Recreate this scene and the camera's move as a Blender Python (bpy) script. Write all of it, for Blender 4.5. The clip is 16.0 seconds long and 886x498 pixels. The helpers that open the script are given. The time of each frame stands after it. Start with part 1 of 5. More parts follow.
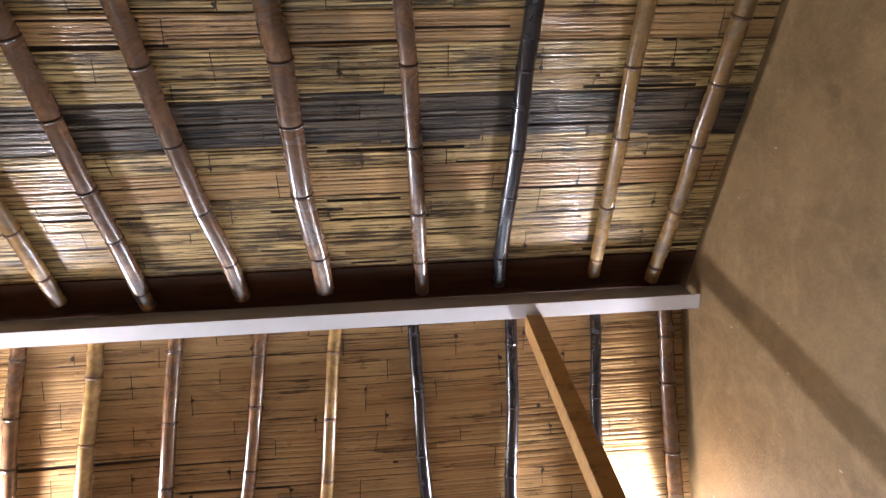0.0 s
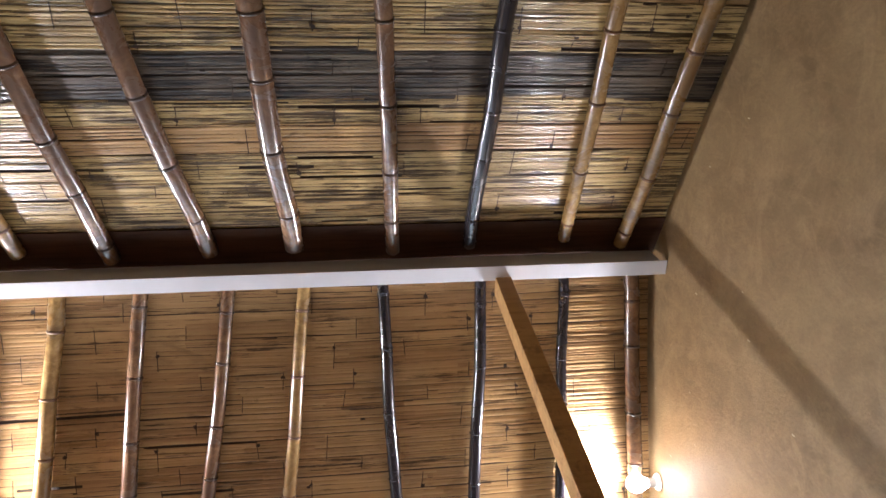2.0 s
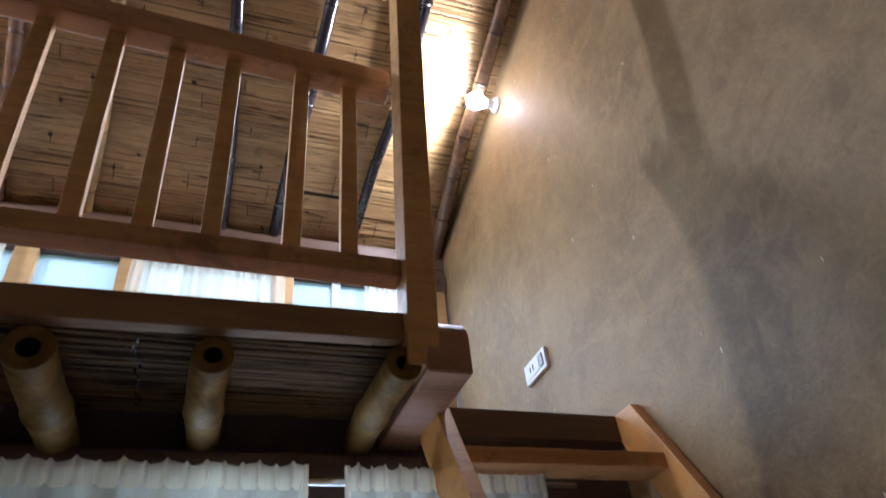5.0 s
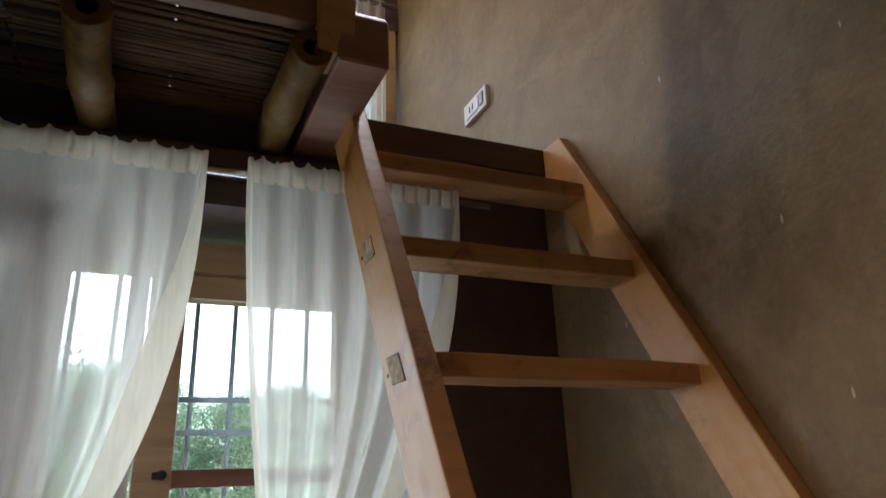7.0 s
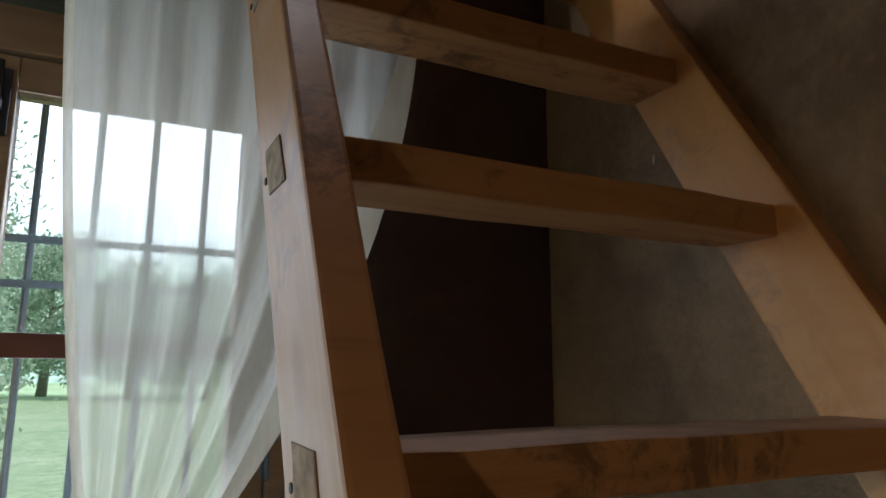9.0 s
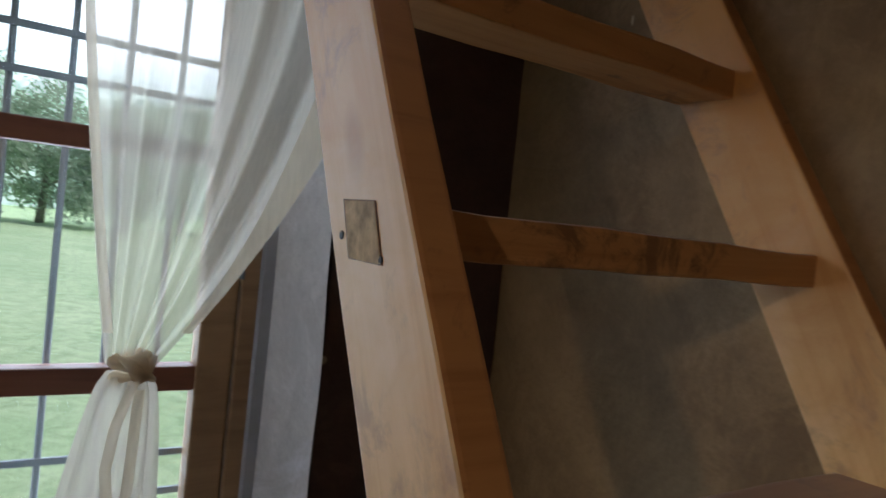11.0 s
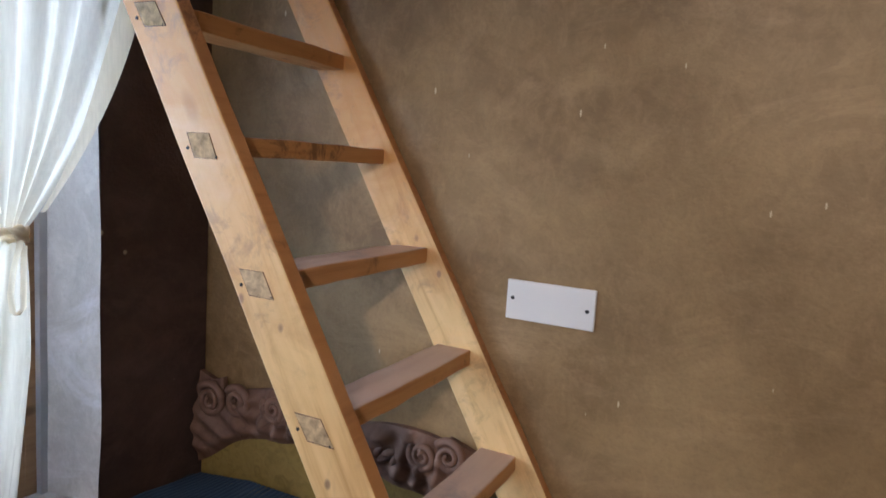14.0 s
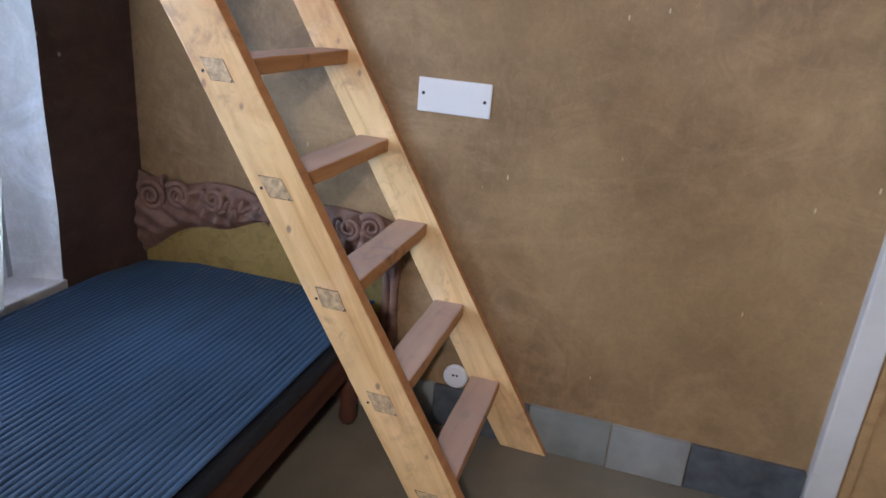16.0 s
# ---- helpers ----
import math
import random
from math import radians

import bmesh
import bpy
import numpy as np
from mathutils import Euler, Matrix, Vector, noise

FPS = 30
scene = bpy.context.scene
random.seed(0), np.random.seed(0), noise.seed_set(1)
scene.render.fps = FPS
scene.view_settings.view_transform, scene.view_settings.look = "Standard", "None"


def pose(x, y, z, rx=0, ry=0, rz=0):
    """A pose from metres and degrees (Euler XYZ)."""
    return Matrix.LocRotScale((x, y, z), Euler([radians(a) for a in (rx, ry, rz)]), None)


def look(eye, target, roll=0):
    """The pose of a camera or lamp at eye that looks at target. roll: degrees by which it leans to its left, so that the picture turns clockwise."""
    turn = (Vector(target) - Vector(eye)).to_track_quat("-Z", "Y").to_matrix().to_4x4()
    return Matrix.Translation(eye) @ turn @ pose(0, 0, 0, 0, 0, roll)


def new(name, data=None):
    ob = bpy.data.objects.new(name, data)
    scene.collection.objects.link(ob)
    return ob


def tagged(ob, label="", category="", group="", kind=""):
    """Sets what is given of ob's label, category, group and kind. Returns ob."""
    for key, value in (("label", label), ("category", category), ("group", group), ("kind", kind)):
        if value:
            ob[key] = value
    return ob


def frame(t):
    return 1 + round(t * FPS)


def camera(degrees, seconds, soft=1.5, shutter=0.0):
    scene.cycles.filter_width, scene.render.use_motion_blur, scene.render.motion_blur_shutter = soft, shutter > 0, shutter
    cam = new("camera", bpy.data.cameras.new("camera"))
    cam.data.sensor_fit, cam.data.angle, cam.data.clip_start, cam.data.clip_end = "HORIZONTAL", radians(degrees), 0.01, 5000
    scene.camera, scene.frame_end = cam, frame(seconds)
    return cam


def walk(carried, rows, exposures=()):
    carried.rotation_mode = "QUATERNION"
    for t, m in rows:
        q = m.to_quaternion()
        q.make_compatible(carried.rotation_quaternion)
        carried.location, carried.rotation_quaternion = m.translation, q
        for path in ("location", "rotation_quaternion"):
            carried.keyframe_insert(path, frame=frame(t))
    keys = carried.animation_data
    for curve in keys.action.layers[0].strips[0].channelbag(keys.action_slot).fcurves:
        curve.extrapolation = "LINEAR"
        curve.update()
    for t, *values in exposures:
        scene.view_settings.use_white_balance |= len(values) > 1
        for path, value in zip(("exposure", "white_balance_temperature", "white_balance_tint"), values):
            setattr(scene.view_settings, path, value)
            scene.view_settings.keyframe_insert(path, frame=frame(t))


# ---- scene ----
cam = camera(66.8, 16.0, shutter=0.25)

PATH = [
    (0, (0.202, 0.43, 1.589), (0.378, 1.038, 3.486), -18.1),
    (0.5, (0.198, 0.426, 1.589), (0.391, 1.055, 3.478), -18.6),
    (1, (0.197, 0.423, 1.59), (0.413, 1.072, 3.469), -19.6),
    (1.5, (0.197, 0.423, 1.597), (0.429, 1.095, 3.466), -20.0),
    (2, (0.196, 0.414, 1.609), (0.458, 1.147, 3.451), -20.0),
    (2.5, (0.192, 0.412, 1.618), (0.492, 1.208, 3.428), -20.4),
    (3, (0.186, 0.407, 1.617), (0.521, 1.253, 3.398), -20.4),
    (3.5, (0.215, 0.427, 1.609), (0.585, 1.381, 3.327), -17.5),
    (4, (0.278, 0.493, 1.57), (0.706, 1.653, 3.141), -13.3),
    (4.5, (0.394, 0.594, 1.497), (0.863, 1.905, 2.934), -7.7),
    (5, (0.405, 0.657, 1.475), (1.011, 2.119, 2.698), -6.8),
    (5.2, (0.408, 0.677, 1.466), (1.054, 2.184, 2.612), -6.1),
    (7.3, (0.548, 0.812, 1.372), (1.344, 2.551, 1.957), -1.5),
    (7.5, (0.55, 0.868, 1.369), (1.366, 2.611, 1.913), -1.0),
    (8, (0.634, 0.991, 1.375), (1.552, 2.707, 1.837), -0.5),
    (8.2, (0.68, 1.035, 1.381), (1.624, 2.743, 1.819), -0.8),
    (10.3, (0.788, 1.208, 1.332), (1.483, 3.076, 1.498), 2.3),
    (10.5, (0.761, 1.187, 1.317), (1.506, 3.038, 1.46), 3.4),
    (11, (0.659, 1.111, 1.315), (1.74, 2.793, 1.261), 6.1),
    (11.5, (0.571, 1.017, 1.315), (1.877, 2.528, 1.21), 7.0),
    (12, (0.449, 0.854, 1.301), (1.846, 2.279, 1.179), 6.1),
    (12.5, (0.323, 0.796, 1.311), (1.851, 2.078, 1.16), 5.0),
    (13, (0.155, 0.782, 1.319), (1.854, 1.825, 1.158), 3.8),
    (13.5, (0.062, 0.763, 1.318), (1.833, 1.668, 1.11), 3.4),
    (14, (0.016, 0.651, 1.301), (1.796, 1.531, 1.056), 3.7),
    (14.5, (-0.055, 0.564, 1.256), (1.685, 1.477, 0.883), 3.4),
    (15, (-0.136, 0.549, 1.262), (1.581, 1.472, 0.813), 3.1),
    (15.5, (-0.245, 0.575, 1.255), (1.541, 1.274, 0.688), 3.7),
    (16, (-0.317, 0.583, 1.249), (1.491, 1.091, 0.561), 5.0),
]
EXPOSURES = [(0.0, 1.1, 5900, 17), (2.0, 1.05, 5850, 16), (3.0, 0.98, 5750, 15), (3.5, 0.92, 5700, 15), (4.0, 0.82, 5500, 15), (4.5, 0.74, 5200, 14), (5.2, 0.56, 5250, 15), (7.3, -0.42, 6000, 17), (8.2, -0.9, 5950, 16), (10.3, -0.88, 5950, 16), (11.0, -0.85, 6000, 19), (11.5, -0.42, 6050, 22), (12.0, 0.06, 6050, 22), (13.0, 0.5, 5850, 20), (14.5, 0.75, 5300, 19), (16.0, 1.0, 4950, 18)]
walk(cam, [(t, look(eye, target, roll)) for t, eye, target, roll in PATH], EXPOSURES)

# ---------------------------------------------------------------- light
world = bpy.data.worlds.new("sky_world")
scene.world = world
world.use_nodes = True
_sky = world.node_tree.nodes.new("ShaderNodeTexSky")
_sky.sky_type = "NISHITA"
_sky.sun_disc = False
_sky.sun_elevation, _sky.sun_rotation = radians(50), radians(107)
world.node_tree.links.new(_sky.outputs[0], world.node_tree.nodes["Background"].inputs[0])
world.node_tree.nodes["Background"].inputs[1].default_value = 0.15
_sun = new("sun", bpy.data.lights.new("sun", "SUN"))
_sun.data.energy, _sun.data.angle, _sun.data.color = 5.0, radians(0.6), (1.0, 0.95, 0.87)
_sun.matrix_world = look((8, -2.5, 10), (0, 0, 0))

GABLE = 1.437          # inner face of the gable wall
FAR_GABLE = -1.62      # inner face of the opposite gable wall
WIN_Y = 2.11           # inner face of the lower window wall
BACK_Y = -1.25         # inner face of the wall behind
LOFT_Y = 3.16          # inner face of the loft's window wall
APEX_Y, APEX_Z = 1.50, 4.12
SLOPE, FAR_SLOPE = 0.41, 0.33      # fall of the roof on the room's side and over the loft


def roof_z(y):
    return APEX_Z - (SLOPE if y < APEX_Y else FAR_SLOPE) * abs(y - APEX_Y)


def area_lamp(name, eye, target, w, h, watts, color):
    ob = new(name, bpy.data.lights.new(name, "AREA"))
    ob.data.shape, ob.data.size, ob.data.size_y = "RECTANGLE", w, h
    ob.data.energy, ob.data.color = watts, color
    ob.matrix_world = look(eye, target)
    return ob


def bulb_lamp(name, at, into, watts, color):
    """A bulb on a gable wall, which throws its light forwards and sideways."""
    ob = new(name, bpy.data.lights.new(name, "SPOT"))
    ob.data.energy, ob.data.color, ob.data.shadow_soft_size = watts, color, 0.045
    ob.data.spot_size, ob.data.spot_blend = radians(180), 0.15
    ob.matrix_world = look(at, (at[0] + into, at[1], at[2]))
    return ob


DAY = (0.76, 0.89, 1.0)
WARM = (1.0, 0.96, 0.92)
sky_in = area_lamp("daylight_window", (0.55, 2.352, 1.2), (0.55, 0.0, 0.9), 0.90, 1.2, 15, DAY)
sky_in.data.spread = radians(160)
area_lamp("daylight_window_far", (-1.15, 2.40, 1.2), (-0.6, 0.0, 0.8), 0.7, 1.2, 3, (0.84, 0.92, 1.0))
area_lamp("daylight_loft", (-0.1, LOFT_Y - 0.09, 2.9), (0.3, 1.2, 1.4), 2.7, 0.7, 17, DAY)
bulb_lamp("bulb_light", (1.280, 2.345, 3.735), -1, 66, WARM)
far_bulb = bulb_lamp("bulb_light_far", (FAR_GABLE + 0.157, 2.17, 3.76), 1, 80, WARM)
far_bulb.data.shadow_soft_size = 0.07
low_lamp = bulb_lamp("bulb_light_low", (FAR_GABLE + 0.16, 0.38, 1.93), 1, 84, (1.0, 0.82, 0.60))
low_lamp.data.spot_size, low_lamp.data.spot_blend = radians(54), 0.8      # unseen lamp, added: its narrow cone points down at the ladder
low_lamp.matrix_world = look((FAR_GABLE + 0.16, 0.38, 1.93), (1.3, 0.85, 0.72))

# ---------------------------------------------------------------- materials


def mat(name):
    m = bpy.data.materials.new(name)
    m.use_nodes = True
    return m, m.node_tree.nodes, m.node_tree.links, m.node_tree.nodes["Principled BSDF"]


def coords(n, l, scale, rot=(0, 0, 0), kind="Object"):
    tc, mp = n.new("ShaderNodeTexCoord"), n.new("ShaderNodeMapping")
    mp.inputs["Scale"].default_value = scale
    mp.inputs["Rotation"].default_value = [radians(a) for a in rot]
    l.new(tc.outputs[kind], mp.inputs[0])
    return mp.outputs[0]


def noise_tex(n, l, vec, scale, detail=4, rough=0.55, distort=0.0):
    t = n.new("ShaderNodeTexNoise")
    t.inputs["Scale"].default_value, t.inputs["Detail"].default_value = scale, detail
    t.inputs["Roughness"].default_value, t.inputs["Distortion"].default_value = rough, distort
    l.new(vec, t.inputs["Vector"])
    return t.outputs["Fac"]


def ramp(n, l, fac, stops):
    r = n.new("ShaderNodeValToRGB")
    while len(r.color_ramp.elements) < len(stops):
        r.color_ramp.elements.new(0.5)
    for e, (p, c) in zip(r.color_ramp.elements, stops):
        e.position, e.color = p, (*c, 1) if len(c) == 3 else c
    l.new(fac, r.inputs[0])
    return r.outputs[0]


def mix(n, l, fac, a, b, mode="MIX"):
    m = n.new("ShaderNodeMix")
    m.data_type, m.blend_type = "RGBA", mode
    for sock, v in ((m.inputs[0], fac), (m.inputs[6], a), (m.inputs[7], b)):
        if hasattr(v, "is_linked"):
            l.new(v, sock)
        else:
            sock.default_value = v if isinstance(v, (int, float)) else (*v, 1)
    return m.outputs[2]


def bump(n, l, b, height, strength, dist):
    k = n.new("ShaderNodeBump")
    k.inputs["Strength"].default_value, k.inputs["Distance"].default_value = strength, dist
    l.new(height, k.inputs["Height"])
    l.new(k.outputs[0], b.inputs["Normal"])


def grey(v):
    return (v, v, v)


def mud(name, dark, light, straw=0.5, rough=0.85):
    """Trowelled mud plaster: clouds, fine grit, a few straw flecks."""
    m, n, l, b = mat(name)
    v = coords(n, l, (1, 1, 1))
    cloud = noise_tex(n, l, v, 1.15, 9, 0.62, 1.1)
    col = ramp(n, l, cloud, [(0.36, dark), (0.64, light)])
    trowel = noise_tex(n, l, coords(n, l, (1, 2.0, 3.2), (20, 0, 0)), 1.3, 9, 0.72, 0.6)
    col = mix(n, l, ramp(n, l, trowel, [(0.46, grey(0.0)), (0.74, grey(0.6))]), col, tuple(c * 1.28 for c in light))
    scratch = noise_tex(n, l, coords(n, l, (1, 1.5, 1.0), (-35, 0, 0)), 11.0, 9, 0.78, 0.5)
    col = mix(n, l, ramp(n, l, scratch, [(0.46, grey(0.0)), (0.80, grey(0.75))]), col, tuple(c * 1.35 for c in light))
    col = mix(n, l, ramp(n, l, scratch, [(0.20, grey(0.25)), (0.44, grey(0.0))]), col, tuple(c * 0.78 for c in dark))
    bloom = noise_tex(n, l, coords(n, l, (1, 1.0, 1.5), (25, 0, 0)), 2.4, 10, 0.68, 1.8)
    col = mix(n, l, ramp(n, l, bloom, [(0.52, grey(0.0)), (0.72, grey(0.6))]), col, tuple(c * k for c, k in zip(light, (1.42, 1.45, 1.6))))
    grit = noise_tex(n, l, v, 90, 3)
    col = mix(n, l, ramp(n, l, grit, [(0.30, grey(0.12)), (0.5, grey(0.0))]), col, tuple(c * 0.6 for c in dark))
    fleck = n.new("ShaderNodeTexVoronoi")
    fleck.inputs["Scale"].default_value = 5.5
    l.new(coords(n, l, (1, 3.4, 1.0), (38, 0, 0)), fleck.inputs["Vector"])
    col = mix(n, l, ramp(n, l, fleck.outputs["Distance"], [(0.035, grey(straw)), (0.05, grey(0.0))]), col, (0.62, 0.52, 0.34))
    l.new(col, b.inputs["Base Color"])
    b.inputs["Roughness"].default_value = rough
    add = n.new("ShaderNodeMath")
    add.operation = "ADD"
    l.new(cloud, add.inputs[0])
    l.new(grit, add.inputs[1])
    bump(n, l, b, add.outputs[0], 0.35, 0.005)
    return m


def wood(name, dark, light, rot=(0, 0, 0), rough=0.5, ring=14.0, worn=0.25, knots=True):
    """Sawn timber with its grain along local x before the turn rot."""
    m, n, l, b = mat(name)
    info = n.new("ShaderNodeObjectInfo")
    v = coords(n, l, (0.9, ring, ring), rot)
    shift = n.new("ShaderNodeVectorMath")
    shift.operation = "ADD"
    l.new(v, shift.inputs[0])
    l.new(info.outputs["Random"], shift.inputs[1])
    grain = noise_tex(n, l, shift.outputs[0], 1.6, 8, 0.62, 1.4)
    col = ramp(n, l, grain, [(0.30, dark), (0.48, tuple((d + 2 * g) / 3 for d, g in zip(dark, light))), (0.68, light)])
    v2 = coords(n, l, (1, 1, 1))
    blotch = noise_tex(n, l, v2, 5.0, 4, 0.6, 0.3)
    col = mix(n, l, ramp(n, l, blotch, [(0.42, grey(0.0)), (0.78, grey(worn))]), col, tuple(c * 0.45 for c in dark))
    if knots:
        k = n.new("ShaderNodeTexVoronoi")
        k.inputs["Scale"].default_value = 4.2
        l.new(coords(n, l, (0.7, 1.6, 1.6), rot), k.inputs["Vector"])
        col = mix(n, l, ramp(n, l, k.outputs["Distance"], [(0.05, grey(0.8)), (0.12, grey(0.0))]), col, tuple(c * 0.35 for c in dark))
    tone = mix(n, l, 0.22, col, ramp(n, l, info.outputs["Random"], [(0.0, dark), (1.0, light)]))
    l.new(tone, b.inputs["Base Color"])
    l.new(ramp(n, l, grain, [(0.2, grey(rough + 0.12)), (0.8, grey(rough - 0.08))]), b.inputs["Roughness"])
    bump(n, l, b, grain, 0.25, 0.002)
    return m


def bamboo(name, dark, light, rough=0.22):
    """Varnished pole; the bands follow its own length, local z."""
    m, n, l, b = mat(name)
    streak = noise_tex(n, l, coords(n, l, (26, 26, 1.4)), 1.5, 6, 0.6, 0.5)
    blot = noise_tex(n, l, coords(n, l, (6, 6, 4)), 1.2, 5, 0.65, 0.8)
    col = ramp(n, l, streak, [(0.30, dark), (0.72, light)])
    col = mix(n, l, ramp(n, l, blot, [(0.38, grey(0.0)), (0.62, grey(0.85))]), col, tuple(c * 0.4 for c in dark))
    length = noise_tex(n, l, coords(n, l, (1, 1, 1.6)), 2.2, 3, 0.5, 0.2)
    col = mix(n, l, ramp(n, l, length, [(0.46, grey(0.0)), (0.60, grey(0.6))]), col, tuple(c * 0.7 for c in dark))
    l.new(col, b.inputs["Base Color"])
    l.new(ramp(n, l, blot, [(0.3, grey(rough - 0.06)), (0.7, grey(rough + 0.14))]), b.inputs["Roughness"])
    b.inputs["Coat Weight"].default_value, b.inputs["Coat Roughness"].default_value = 0.35, 0.15
    bump(n, l, b, streak, 0.2, 0.002)
    return m


def reed(name, stops, rough=0.35, sound=0.0, mats=True):
    """Varnished split reed: tones stalk by stalk, long dark cracks, smudged stains over many stalks."""
    m, n, l, b = mat(name)
    geo = n.new("ShaderNodeNewGeometry")
    tone = geo.outputs["Random Per Island"]
    if mats:      # every mat between two lines of stitching has its own tone
        own, part_of = n.new("ShaderNodeAttribute"), n.new("ShaderNodeMath")
        own.attribute_name, part_of.operation = "mat_tone", "MULTIPLY_ADD"
        less = n.new("ShaderNodeMath")
        less.operation, less.inputs[1].default_value = "MULTIPLY", 0.45
        l.new(tone, less.inputs[0])
        l.new(own.outputs["Fac"], part_of.inputs[0])
        part_of.inputs[1].default_value = 0.55
        l.new(less.outputs[0], part_of.inputs[2])
        tone = part_of.outputs[0]
    col = ramp(n, l, tone, stops)
    deep = tuple(c * 0.28 for c in stops[0][1])
    stain = noise_tex(n, l, coords(n, l, (1.3, 5.0, 5.0)), 1.7, 7, 0.66, 0.8)
    col = mix(n, l, ramp(n, l, stain, [(0.50, grey(0.0)), (0.70, grey(0.6))]), col, tuple(c * 0.5 for c in stops[0][1]))
    crack = noise_tex(n, l, coords(n, l, (1.6, 75, 75)), 1.5, 6, 0.70, 0.2)
    where = noise_tex(n, l, coords(n, l, (2.2, 7, 7)), 2.0, 5, 0.6)
    both = n.new("ShaderNodeMath")
    both.operation = "MULTIPLY_ADD"
    l.new(where, both.inputs[0])
    both.inputs[1].default_value = 0.55
    l.new(crack, both.inputs[2])
    col = mix(n, l, ramp(n, l, both.outputs[0], [(0.77 + sound, grey(0.0)), (0.83 + sound, grey(0.97))]), col, deep)
    smudge = noise_tex(n, l, coords(n, l, (5, 9, 9)), 1.6, 7, 0.72, 1.2)
    col = mix(n, l, ramp(n, l, smudge, [(0.59, grey(0.0)), (0.70, grey(0.6))]), col, deep)
    l.new(col, b.inputs["Base Color"])
    l.new(ramp(n, l, stain, [(0.3, grey(rough - 0.08)), (0.7, grey(rough + 0.2))]), b.inputs["Roughness"])
    b.inputs["Coat Weight"].default_value, b.inputs["Coat Roughness"].default_value = 0.2, 0.15
    b.inputs["Specular IOR Level"].default_value = 0.3
    bump(n, l, b, crack, 0.4, 0.002)
    return m


def plain(name, color, rough=0.5, metal=0.0, vary=0.12, scale=6.0, bumps=0.1):
    m, n, l, b = mat(name)
    f = noise_tex(n, l, coords(n, l, (1, 1, 1)), scale, 6, 0.6, 0.3)
    l.new(ramp(n, l, f, [(0.3, tuple(c * (1 - vary) for c in color)), (0.7, tuple(min(1, c * (1 + vary)) for c in color))]), b.inputs["Base Color"])
    b.inputs["Roughness"].default_value, b.inputs["Metallic"].default_value = rough, metal
    bump(n, l, b, noise_tex(n, l, coords(n, l, (1, 1, 1)), scale * 14, 3), bumps, 0.002)
    return m


def cloth(name, color, see=0.30):
    """Thin gauze: part of the light goes straight through, part is scattered."""
    m, n, l, b = mat(name)
    out = n["Material Output"]
    weave = noise_tex(n, l, coords(n, l, (60, 60, 6)), 3.0, 3)
    col = ramp(n, l, weave, [(0.3, tuple(c * 0.9 for c in color)), (0.7, color)])
    d, t, s = (n.new("ShaderNodeBsdf" + k) for k in ("Diffuse", "Translucent", "Transparent"))
    l.new(col, d.inputs[0])
    l.new(col, t.inputs[0])
    m1, m2 = n.new("ShaderNodeMixShader"), n.new("ShaderNodeMixShader")
    m1.inputs[0].default_value, m2.inputs[0].default_value = 0.55, see
    l.new(d.outputs[0], m1.inputs[1])
    l.new(t.outputs[0], m1.inputs[2])
    l.new(m1.outputs[0], m2.inputs[1])
    l.new(s.outputs[0], m2.inputs[2])
    l.new(m2.outputs[0], out.inputs[0])
    n.remove(b)
    return m


def glass(name):
    m, n, l, b = mat(name)
    g, t, k, f = n.new("ShaderNodeBsdfGlossy"), n.new("ShaderNodeBsdfTransparent"), n.new("ShaderNodeMixShader"), n.new("ShaderNodeFresnel")
    g.inputs["Roughness"].default_value = 0.03
    l.new(f.outputs[0], k.inputs[0])
    l.new(t.outputs[0], k.inputs[1])
    l.new(g.outputs[0], k.inputs[2])
    l.new(k.outputs[0], n["Material Output"].inputs[0])
    n.remove(b)
    return m


def glow(name, color, strength):
    m, n, l, b = mat(name)
    b.inputs["Emission Color"].default_value, b.inputs["Emission Strength"].default_value = (*color, 1), strength
    b.inputs["Base Color"].default_value = (0.9, 0.9, 0.9, 1)
    return m


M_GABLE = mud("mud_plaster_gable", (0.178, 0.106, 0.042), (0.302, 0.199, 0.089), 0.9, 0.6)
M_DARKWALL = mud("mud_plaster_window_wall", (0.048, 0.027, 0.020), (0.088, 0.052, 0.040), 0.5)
M_REVEAL = mud("lime_washed_reveal", (0.52, 0.50, 0.48), (0.72, 0.70, 0.69), 0.4)
M_FLOOR = plain("cement_floor", (0.19, 0.165, 0.115), 0.35, 0, 0.25, 3.0, 0.15)
M_SKIRT = plain("cement_skirting", (0.22, 0.235, 0.22), 0.5, 0, 0.3, 4.0, 0.2)
M_RUNG = wood("pine_rung", (0.36, 0.155, 0.045), (0.60, 0.31, 0.105), (0, 0, 0), 0.5, 12, 0.25)

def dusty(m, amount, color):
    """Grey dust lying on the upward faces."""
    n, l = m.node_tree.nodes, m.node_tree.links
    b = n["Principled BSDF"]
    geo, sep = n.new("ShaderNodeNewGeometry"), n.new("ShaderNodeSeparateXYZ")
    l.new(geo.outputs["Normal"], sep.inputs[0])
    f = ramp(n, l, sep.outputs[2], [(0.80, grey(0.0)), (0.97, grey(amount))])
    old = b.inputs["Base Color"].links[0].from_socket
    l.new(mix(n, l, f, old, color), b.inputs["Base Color"])


